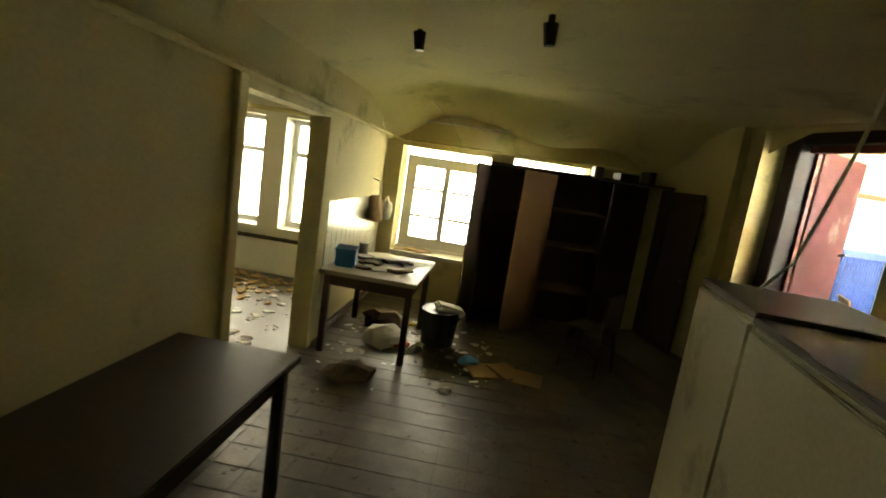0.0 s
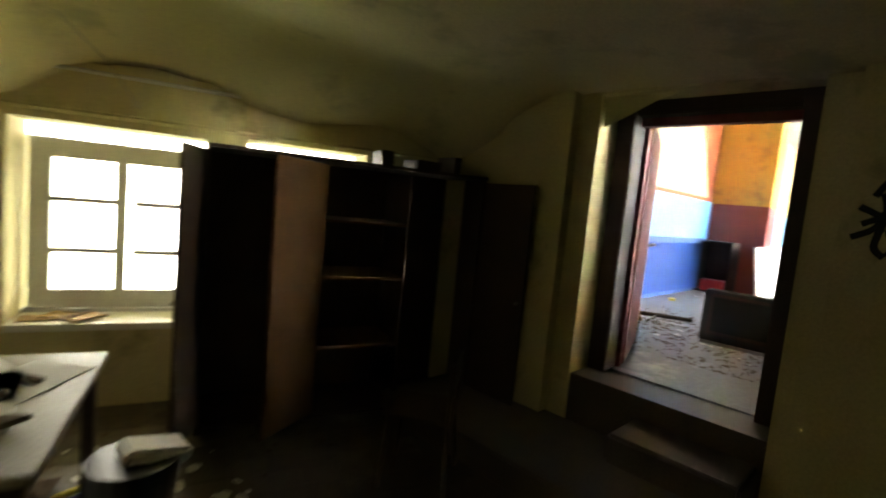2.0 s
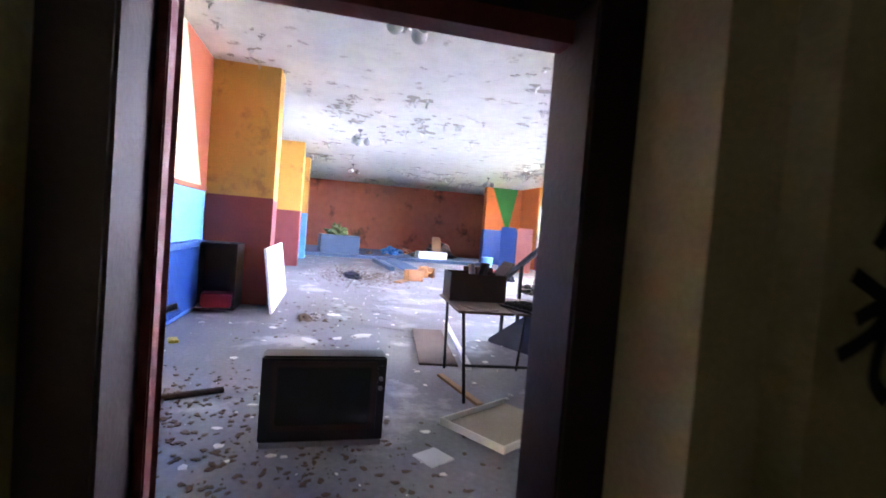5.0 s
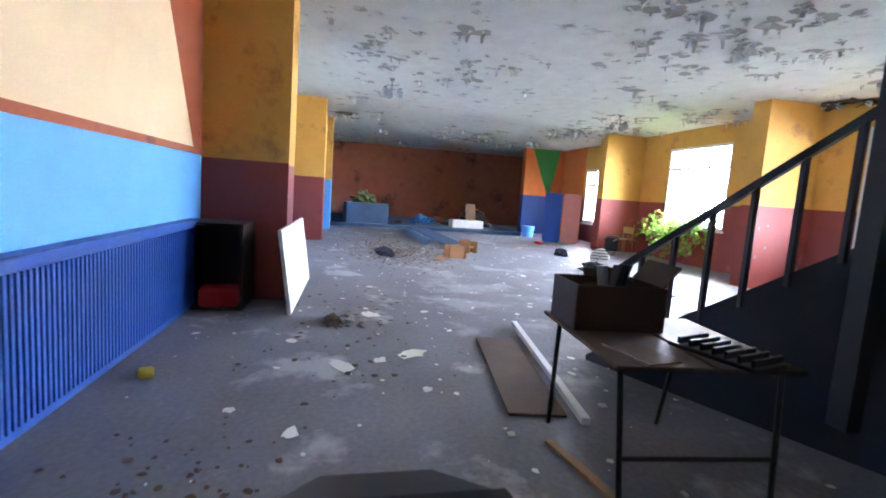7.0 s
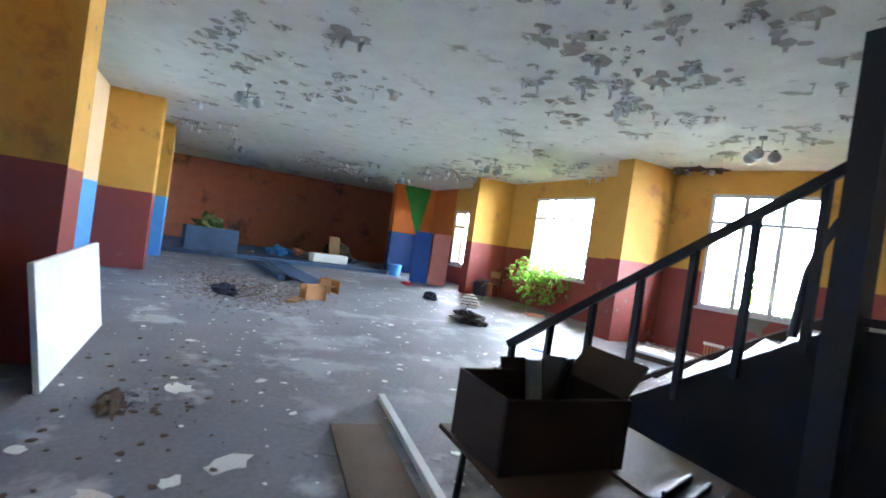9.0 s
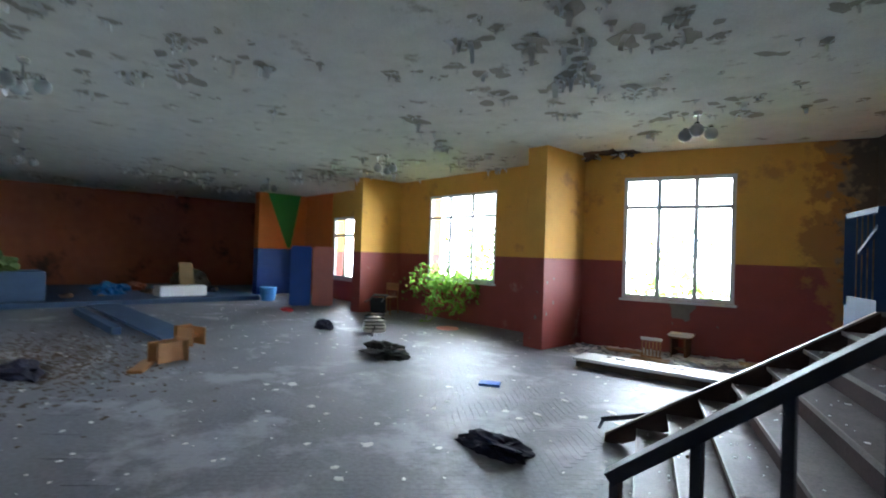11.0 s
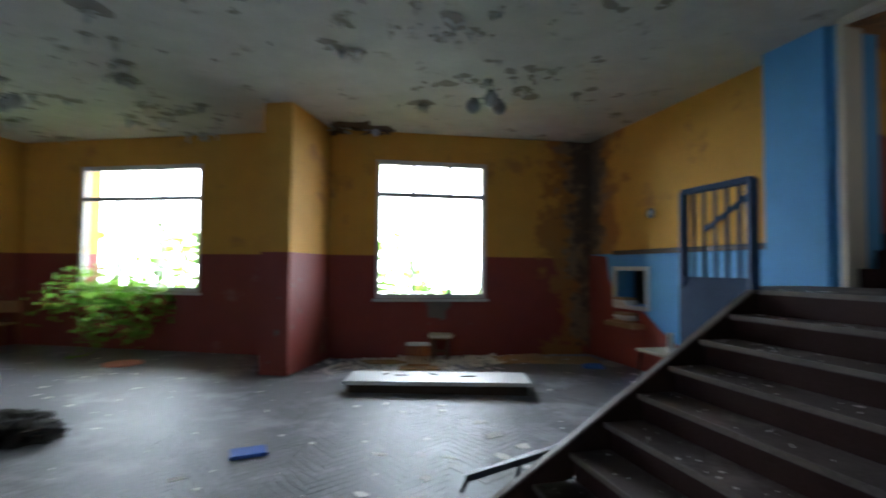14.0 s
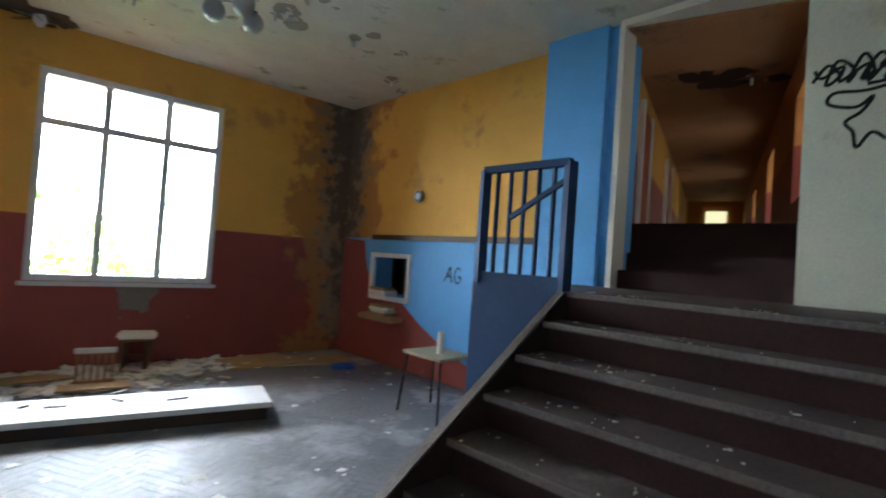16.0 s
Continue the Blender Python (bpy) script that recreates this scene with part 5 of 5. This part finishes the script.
solid("rag", crumple(0.3, 1.5, 0.7, 0.35, 0.6), "cloth", "dark rag lying on the floor", "rag", m=pose(17.7, 4.85, 0))
solid("foil_scrap", crumple(0.09, 1.4, 0.8, 0.5, 0.6), "grey", "crumpled foil scrap on the floor", "scrap", m=pose(12.08, 5.62, 0))
solid("rubbish_lump", crumple(0.13, 1.7, 0.7, 0.2, 0.9), "debris", "brown rubbish on the floor", "rubbish heap", m=pose(12.0, 5.75, 0))
solid("paper_packet", box((-0.09, -0.05, 0), (0.09, 0.05, 0.03), pose(10.5, 7.0, 0, 0, 0, 20), 0.01), "yellowpl", "torn yellow and white packet by the wall", "packet")
solid("purple_bag", crumple(0.1, 1.6, 0.8, 0.5, 0.5), "matblue", "crumpled purple bag near the corner", "bag", m=pose(10.95, -3.6, 0))
solid("cardboard_sheet", box((-0.55, -0.35, 0), (0.55, 0.35, 0.02), pose(11.35, -4.1, 0, 2, 0, 10), 0.003), "card", "flattened cardboard in the corner", "cardboard")
solid("cardboard_sheet", box((-0.4, -0.3, 0), (0.4, 0.3, 0.02), pose(12.0, -3.95, 0.02, 0, 2, 20), 0.003), "card", "flattened cardboard in the corner", "cardboard")

# far stage clutter
solid("blue_ramp", box((0, -0.35, 0), (5.2, 0.26, 0.05), pose(18.8, 2.75, 0.02, 0, -1.2, 6), 0.004), "bench", "long blue board lying across the floor", "board")
solid("blue_beam", box((0, -0.08, 0), (3.6, 0.08, 0.14), pose(20.2, 3.5, 0, 0, 0, 4), 0.01), "bench", "blue beam lying on the floor", "beam")
solid("blue_chest", box((-0.5, -0.8, 0), (0.5, 0.8, 0.75), pose(25.9, 5.1, 0.14, 0, 0, 8), 0.02), "bench", "blue box standing on the stage", "box")
solid("dark_plant", crumple(0.42, 1.2, 1.0, 0.7, 0.9), "ground", "dark dried plant on the blue box", "plant", m=pose(25.9, 5.2, 0.89))
solid("blue_bag", crumple(0.35, 1.2, 1.0, 0.7, 0.5), "bluepl", "crumpled blue bag on the stage", "bag", m=pose(27.0, 2.75, 0.14))
solid("white_crate", box((-0.3, -0.65, 0), (0.3, 0.65, 0.3), pose(26.0, 1.05, 0.14, 0, 0, 5), 0.02), "panelw", "white box on the stage", "box")
solid("teal_bucket", rod((0, 0, 0), (0, 0, 0.42), 0.2, 18, 0.26), "blue", "pale blue bucket near the stage", "bucket", m=pose(24.9, -1.2, 0))
solid("leaning_plank", box((-0.04, -0.22, 0), (0.04, 0.22, 1.0), pose(27.6, 0.45, 0.14, 0, 22, 0), 0.01), "card", "pale board leaning on the stage", "board")
solid("dark_armchair", crumple(0.55, 1.0, 1.1, 0.9, 0.3), "wood_dark", "dark shapeless armchair on the stage", "armchair", m=pose(28.3, 0.2, 0.14))
solid("pink_bundle", crumple(0.3, 1.4, 1.0, 0.6, 0.4), "terra", "dull pink bundle on the stage", "bundle", m=pose(28.6, 1.8, 0.14))
for k in range(16):
    x, y = rng.uniform(25.3, 29.5), rng.uniform(-0.6, 6.0)
    solid("rubbish_lump", crumple(rng.uniform(0.12, 0.3), rng.uniform(0.9, 1.8), rng.uniform(0.7, 1.2), rng.uniform(0.3, 0.6), 0.6, 2), rng.choice(("debris", "paper", "card", "bluepl", "cloth", "debris")), "rubbish strewn over the stage", "rubbish heap", "stage rubbish", m=pose(x, y, 0.14))

# ---------------------------------------------------------------- litter on the floor
bm = bmesh.new()
for k in range(2400):
    x, y = rng.uniform(7.2, 28), rng.uniform(-4.4, 7.0)
    dens = 0.35 + 0.6 * noise.noise(Vector((x * 0.4, y * 0.4, 9)))
    if rng.random() > dens + 0.25:
        continue
    rag(bm, x, y, 0.006, rng.choice((0.006, 0.008, 0.012, 0.016, 0.025, 0.04)), 0.003, 5, 0.12)
solid("paint_flakes", bm, "paper", "white paint flakes fallen all over the floor", "paint flakes", kind="stuff")
bm = bmesh.new()
for k in range(500):
    x = rng.gauss(13.5, 0.75)
    y = A0.y + SLOPE * (x - A0.x) + 0.06 + abs(rng.gauss(0, 0.6))
    if x < 11.2 or x > 14.95 or y > -2.3:
        continue
    rag(bm, x, y, 0.002 + 0.02 * rng.random(), rng.choice((0.03, 0.05, 0.08)), 0.01, 5, 0.3)
solid("plaster_rubble", bm, "paper", "broken plaster heaped under the window", "rubble", kind="stuff")
bm = bmesh.new()
for k in range(1700):
    x, y = rng.gauss(18.4, 1.2), rng.gauss(4.5, 0.55)
    rag(bm, x, min(y, 6.2), 0.003, rng.choice((0.006, 0.009, 0.013, 0.02, 0.03)), 0.005, 6, 0.12, 0, 1.6)
for k in range(120):
    x, y = rng.gauss(12.0, 0.9), rng.gauss(5.6, 0.4)
    rag(bm, x, y, 0.003, rng.choice((0.008, 0.015, 0.03)), 0.004, 6, 0.1)
for k in range(420):
    x, y = max(7.0, rng.gauss(7.7, 0.5)), rng.gauss(5.5, 0.45)
    rag(bm, x, y, 0.002, rng.choice((0.004, 0.006, 0.009, 0.014, 0.02)), 0.003, 6, 0.1, 0, 1.5)
for k in range(220):
    x, y = rng.gauss(8.6, 0.5), rng.gauss(6.4, 0.3)
    rag(bm, x, min(y, 7.1), 0.003, rng.choice((0.01, 0.015, 0.025)), 0.005, 5, 0.15)
solid("brown_litter", bm, "debris", "brown dirt and splinters on the floor", "litter", kind="stuff")
for x, y, r, s in ((10.65, 5.63, 0.17, 1.9), (10.81, 5.32, 0.11, 1.2), (10.98, 5.02, 0.2, 1.3), (12.3, 5.35, 0.2, 1.4), (11.3, 6.1, 0.1, 1.2), (12.15, -0.42, 0.14, 1.3), (14.5, 2.6, 0.08, 1.2), (12.9, 3.2, 0.07, 1.4), (13.3, 2.7, 0.1, 1.2), (15.4, 2.4, 0.11, 1.3), (11.5, 2.4, 0.06, 1.1), (14.2, 0.9, 0.09, 1.2), (13.0, 0.2, 0.08, 1.3), (9.6, 5.9, 0.1, 1.3), (9.9, 6.3, 0.07, 1.2), (10.2, 5.0, 0.08, 1.2), (8.9, 5.9, 0.08, 1.3), (13.9, 5.3, 0.09, 1.2), (12.5, 4.7, 0.08, 1.4), (13.2, 4.3, 0.07, 1.1), (12.3, -0.75, 0.12, 1.3), (12.05, 0.05, 0.10, 1.5), (12.45, 0.15, 0.07, 1.8), (12.7, -0.2, 0.05, 1.6), (12.55, 0.55, 0.08, 1.4), (12.2, 0.4, 0.12, 1.5), (13.1, -0.9, 0.05, 1.5), (12.9, 0.85, 0.06, 1.7), (11.9, -0.2, 0.13, 1.2), (11.85, 0.2, 0.09, 1.3), (13.6, 0.1, 0.05, 1.4), (11.7, 0.05, 0.08, 1.6)):
    bm = bmesh.new()
    rag(bm, 0, 0, 0.001, r * 0.55, 0.003, 13, 0.04, 0, s)
    solid("paper_scrap", bm, "paper", "white scrap of paper lying on the floor", "paper", "scraps on the floor", m=pose(x, y, 0.004))

# crumbs and a broken stick on the stairs
bm = bmesh.new()
for k in range(170):
    i = rng.randint(0, NSTEP - 1)
    u, v = (i - 1) * RUN + rng.uniform(0.02, 0.22), rng.uniform(0.06, 2.6) ** 1.0
    if rng.random() < 0.5:
        v = abs(rng.gauss(0, 0.8)) % 2.6 + 0.05
    p = st(-u, v, LZ - i * RISE + 0.002)
    rag(bm, p.x, p.y, p.z, rng.choice((0.004, 0.006, 0.008, 0.014)), 0.003, 5, 0.1)
solid("step_litter", bm, "paper", "pale crumbs of plaster scattered on the stairs", "litter", kind="stuff")
p1, p2 = st(-5 * RUN - 0.10, 0.75, LZ - 6 * RISE + 0.012), st(-5 * RUN - 0.16, 1.0, LZ - 6 * RISE + 0.012)
solid("stick", rod(p1, p2, 0.012), "wood_dark", "dark broken stick lying on a stair tread", "stick")
bm = bmesh.new()
for k in range(14):
    p = CST @ Vector((LW + 1.6 + rng.gauss(0, 0.12), 0.35 + rng.gauss(0, 0.13), 3.572 - 0.004 * rng.random()))
    rag(bm, p.x, p.y, p.z, rng.uniform(0.08, 0.18), 0.002, 8)
solid("ceiling_damage", bm, "frame_dark", "dark hole in the corridor ceiling plaster", "stain", kind="structure")

# ivy through the second window
def leaves(name, spots, label, parent_stems):
    bm = bmesh.new()
    for x, y, z, s in spots:
        m = pose(x, y, z, rng.uniform(20, 110), rng.uniform(-50, 50), rng.uniform(0, 360))
        pts = ((0, 0), (0.5, 0.25), (0.42, 0.62), (0, 1), (-0.42, 0.62), (-0.5, 0.25))
        bm.faces.new([bm.verts.new(m @ Vector((a * s, b * s, 0.08 * s * abs(a)))) for a, b in pts])
    ob = solid(name, bm, "leaf", label, "ivy")
    for st_ in parent_stems:
        part("stem", tube(st_, 0.008, 5), "leaf", ob)
    return ob


spots, stems = [], []
for k in range(18):
    x0, n = rng.uniform(17.55, 19.6), rng.randint(7, 15)
    x, y, z = x0, FARY - 0.1, rng.uniform(1.0, 1.35)
    path = [(x, y - 0.3, z - 0.1)]
    for i in range(n):
        x, y, z = x + rng.uniform(-0.12, 0.12), min(y + rng.uniform(0.0, 0.16), -2.2), max(0.02, z - rng.uniform(-0.04, 0.17))
        path.append((x, y, z))
        for _ in range(5):
            spots.append((x + rng.gauss(0, 0.09), y + rng.gauss(0, 0.08), max(0.02, z + rng.gauss(0, 0.09)), rng.uniform(0.04, 0.10)))
    stems.append(path)
for k in range(110):
    x = rng.uniform(17.35, 19.7)
    spots.append((x, rng.uniform(FARY - 0.9, FARY - 0.2), 0.85 + abs(rng.gauss(0, 0.22)), rng.uniform(0.07, 0.15)))
leaves("ivy", spots, "green ivy growing in over the window sill", stems)
spots = [(rng.uniform(23.4, 24.3), rng.uniform(FARY - 0.9, FARY - 0.4), rng.uniform(0.5, 2.4), rng.uniform(0.08, 0.16)) for k in range(260)]
leaves("bush", spots, "green leaves outside the narrow window", [])

# shrubs in the garden outside the windows
for x0, x1, n, top in ((12.2, 16.5, 900, 2.3), (17.2, 22.5, 1700, 2.7)):
    spots = []
    while len(spots) < n:
        x, y, z = rng.uniform(x0, x1), rng.uniform(-9.5, -6.3), rng.uniform(-0.9, top)
        if noise.noise(Vector((x * 0.7, y * 0.6, z * 0.8))) > -0.05 + 0.28 * max(z, 0) / top - 0.1:
            spots.append((x, y, z, rng.uniform(0.08, 0.2)))
    leaves("shrub", spots, "pale green shrub growing outside the window", [])

# ---------------------------------------------------------------- kitchen clutter
tiles = bpy.data.objects["wall_kitchen_left"]
tm = mesh_of("tile", box((0, 0, 0), (0.008, 0.146, 0.146), None, 0.002), "tile")
for i in range(13):
    for j in range(6):
        t = new("tile", tm)
        t.parent = tiles
        t.matrix_world = KIT @ pose(0.001, -2.02 + 0.15 * i, 0.44 + 0.15 * j)


def kput(x, y, z, rz=0):
    return KIT @ pose(x, y, z, 0, 0, rz)


bb = thing("blue_basket", kput(0.22, -2.0, 0.77, 10), "blue plastic basket on the kitchen table", "basket")
part("body", box((-0.09, -0.12, 0), (0.09, 0.12, 0.17), None, 0.012), "bluepl", bb)
part("rim", box((-0.1, -0.13, 0.15), (0.1, 0.13, 0.17), None, 0.006), "bluepl", bb)
for x, y, w, l, a in ((0.55, -1.75, 0.2, 0.3, 12), (0.72, -1.5, 0.15, 0.22, -25), (0.45, -1.42, 0.2, 0.28, 40)):
    solid("paper_sheet", box((-w, -l, 0), (w, l, 0.004), kput(x, y, 0.772, a), 0.001), "paper", "dirty paper sheet on the kitchen table", "paper", "papers on the table")
for k in range(9):
    bm = bmesh.new()
    rag(bm, 0, 0, 0, rng.uniform(0.03, 0.07), 0.02, 6, 0.2, 0, 1.8)
    solid("scrap", bm, "debris", "dark scrap on the kitchen table", "scrap", "table scraps", m=kput(rng.uniform(0.3, 0.8), rng.uniform(-2.2, -1.5), 0.775))
solid("tin", rod((0, 0, 0), (0, 0, 0.12), 0.05, 16), "grey", "dull tin on the kitchen table", "tin", m=kput(0.2, -1.35, 0.77))
solid("tin", rod((0, 0, 0), (0, 0, 0.03), 0.09, 18), "grey", "shallow grey dish on the kitchen table", "dish", m=kput(0.3, -1.6, 0.777))
hb = thing("hanging_bag", kput(0.09, -0.62, 1.05), "pale and brown cloth bags hanging on the wall", "bag")
part("bag", crumple(0.17, 0.55, 0.8, 1.3, 0.35), "card", hb, "", True)
part("bag", crumple(0.15, 0.5, 0.8, 1.2, 0.3), "stripew", hb, "white cloth bag", True)
hb.children[1].location = (0.08, 0.2, 0.02)
part("hook", rod((-0.08, 0.05, 0.5), (0.0, 0.05, 0.48), 0.008), "grey", hb)
part("strap", rod((0.0, 0.05, 0.48), (0.02, 0.08, 0.3), 0.008), "stripew", hb)
for x, y, a in ((0.35, 0.12, 10), (0.5, 0.15, -20), (0.62, 0.1, 45)):
    solid("newspaper", box((-0.12, -0.08, 0), (0.12, 0.08, 0.012), kput(x, y, 0.632 + 0.013 * (x > 0.4), a), 0.002), "card", "yellowed newspaper on the window sill", "newspaper", "papers on the sill")
bk = thing("bucket", KIT @ pose(1.13, -1.5, 0), "dark bucket stuffed with pale paper", "bucket")
part("body", rod((0, 0, 0), (0, 0, 0.36), 0.17, 20, 0.2), "black", bk)
part("paper", box((-0.14, -0.1, 0.34), (0.16, 0.1, 0.42), pose(0, 0, 0, 0, 12, 20), 0.02), "paper", bk)
for x, y, r, mt, lb in ((0.62, -1.75, 0.19, "stripew", "pale crumpled bag under the table"), (0.8, -1.78, 0.07, "redpl", "crumpled red packet on the kitchen floor"), (0.96, -1.84, 0.07, "paper", "crumpled white paper on the kitchen floor"), (1.5, -1.9, 0.08, "blue", "crumpled pale blue packet on the kitchen floor"), (0.55, -2.65, 0.16, "debris", "dark rags on the kitchen floor"), (1.35, -2.6, 0.05, "paper", "crumpled white paper on the kitchen floor"), (0.5, -1.2, 0.2, "debris", "dark rags under the table")):
    solid("rubbish", crumple(r, 1.3, 1.0, 0.6, 0.5, 2), mt, lb, "rubbish", m=kput(x, y, 0, rng.uniform(0, 90)))
for x, y, a in ((1.62, -2.05, 20), (1.85, -2.0, 35), (2.05, -2.1, -10)):
    solid("carton", box((-0.12, -0.16, 0), (0.12, 0.16, 0.02), kput(x, y, 0.001 + 0.021 * (x > 1.7), a), 0.003), "card", "flattened brown carton on the kitchen floor", "carton", "cartons on the floor")
solid("yellow_tube", rod(kt(0.75, -1.2, 0.03), kt(1.1, -1.0, 0.03), 0.02), "yellowpl", "yellow plastic tube under the table", "tube")
bm = bmesh.new()
for k in range(420):
    a, b = rng.uniform(0.2, 3.2), rng.uniform(-5.8, -0.4)
    p = kt(a, b, 0.002)
    rag(bm, p.x, p.y, p.z, rng.choice((0.006, 0.012, 0.022)), 0.004, 5, 0.15)
solid("floor_litter", bm, "debris", "crumbs and dirt on the kitchen floor", "litter", kind="stuff")
bm = bmesh.new()
for k in range(520):
    a, b = rng.uniform(-3.5, -0.4), rng.uniform(-5.0, -0.5)
    p = kt(a, b, 0.002)
    rag(bm, p.x, p.y, p.z, rng.choice((0.015, 0.03, 0.06)), 0.006, 7, 0.15)
solid("side_room_litter", bm, "paper", "pale rubbish on the side room floor", "litter", kind="stuff")
bm = bmesh.new()
for k in range(110):
    a, b = rng.uniform(0.15, 1.7), rng.gauss(-1.7, 0.5)
    if b > -0.3:
        continue
    p = kt(a, b, 0.004)
    rag(bm, p.x, p.y, p.z, rng.choice((0.008, 0.014, 0.022, 0.04)), 0.004, 7, 0.2, 0, 1.4)
solid("kitchen_paper_litter", bm, "paper", "torn paper bits strewn under the kitchen table", "litter", kind="stuff")
kc = chair(pose(4.62, 6.35, KZ, 0, 0, 215), "dark wooden kitchen chair before the wardrobe", "wood_dark")
for x, y in ((2.38, 5.38), (2.97, 4.69)):
    g = thing("ceiling_stub", pose(x, y, KZ + KH + 0.02), "dark lamp stub hanging from the kitchen ceiling", "lamp", "kitchen lamp stubs")
    part("rod", rod((0, 0, 0.05), (0, 0, -0.1), 0.02), "black", g)
    part("holder", rod((0, 0, -0.08), (0.01, 0, -0.19), 0.042, 12, 0.03), "black", g)
solid("hanging_cable", tube([(4.0, 4.25, 0.80), (4.02, 4.1, 0.82), (3.95, 3.85, 1.05), (3.8, 3.6, 1.5), (3.7, 3.4, 2.08)], 0.008), "rope", "pale cable hanging down onto the white cabinet", "cable")
for x, w, h in ((2.62, 0.1, 0.12), (2.95, 0.22, 0.08), (3.2, 0.07, 0.14)):
    solid("box", box((-w / 2, -0.15, 0), (w / 2, 0.1, h), kput(x, -0.35, WTOP + 0.026, rng.uniform(-10, 10)), 0.004), "wood_dark", "dark small box on top of the wardrobe", "box", "boxes on the wardrobe")
solid("loose_wire", tube([kt(0.65, -0.9, 2.5), kt(0.85, -0.75, 2.32), kt(1.0, -0.62, 2.1)], 0.005, 5), "rope", "loose wire hanging from the kitchen ceiling", "wire")
solid("baseboard_pipe", tube([kt(0.06, -2.0, 0.12), kt(0.06, -0.1, 0.12)], 0.03), "frame_dark", "dark pipe low on the kitchen wall", "pipe", kind="structure")

# ---------------------------------------------------------------- herringbone parquet near the stairs
fl = bpy.data.objects["floor"]
PW, PN = 0.07, 6                      # plank width; a plank is PN widths long
pm = mesh_of("plank", box((0.0008, 0.0008, 0), (PW * PN - 0.0008, PW - 0.0008, 0.003), None, 0.0005), "plank")
HB_ = pose(12.55, -0.4, 0, 0, 0, 52)
spots = []
for i in range(-60, 60):
    for j in range(-14, 14):
        bx0, by0 = i * PW + j * PN * PW, i * PW - j * PN * PW
        spots.append((bx0, by0, 0))
        spots.append((bx0 + PW * (PN + 1), by0 + PW * (1 - PN), 90))
near = []
rest = bmesh.new()
for x, y, a in spots:
    m = HB_ @ pose(x, y, 0.0005, 0, 0, a)
    c = m @ Vector((PW * PN / 2, PW / 2, 0))
    if not (10.9 < c.x < 16.5 and -3.2 < c.y < 4.6) or (Vector((c.x, c.y, 0)) - O).dot(U) > -2.0 and (Vector((c.x, c.y, 0)) - O).dot(V) > -0.5:
        continue
    near.append(((c - Vector((12.6, -0.6, 0))).length, m))
near.sort(key=lambda q: q[0])
for k, (d, m) in enumerate(near[:1500]):
    if k < 300:
        p = new("plank", pm)
        p.parent = fl
        p.matrix_world = m
    else:
        add_box(rest, (0.0008, 0.0008, 0), (PW * PN - 0.0008, PW - 0.0008, 0.003), m)
ob = part("parquet", rest, "plank", fl)
ob["kind"] = "stuff"

# ---------------------------------------------------------------- square tiles of the kitchen floor
kf = bpy.data.objects["floor_kitchen"]
KT = 0.2
tmesh = mesh_of("floor_tile", box((0.003, 0.003, 0), (KT - 0.003, KT - 0.003, 0.003), None, 0.001), "ktile")
grid_t = []
for i in range(21):
    for j in range(33):
        c = kt((i + 0.5) * KT, -(j + 0.5) * KT, 0)
        if c.x < 4.84 or (c.x < 5.70 and c.y < 4.15):
            grid_t.append(((c - kt(1.2, -2.2, 0)).length, KIT @ pose(i * KT, -(j + 1) * KT, 0.0005)))
grid_t.sort(key=lambda q: q[0])
rest = bmesh.new()
for k, (d, m) in enumerate(grid_t):
    if k < 300:
        p = new("floor_tile", tmesh)
        p.parent = kf
        p.matrix_world = m
    else:
        add_box(rest, (0.003, 0.003, 0), (KT - 0.003, KT - 0.003, 0.003), m)
ob = part("tiling", rest, "ktile", kf)
ob["kind"] = "stuff"
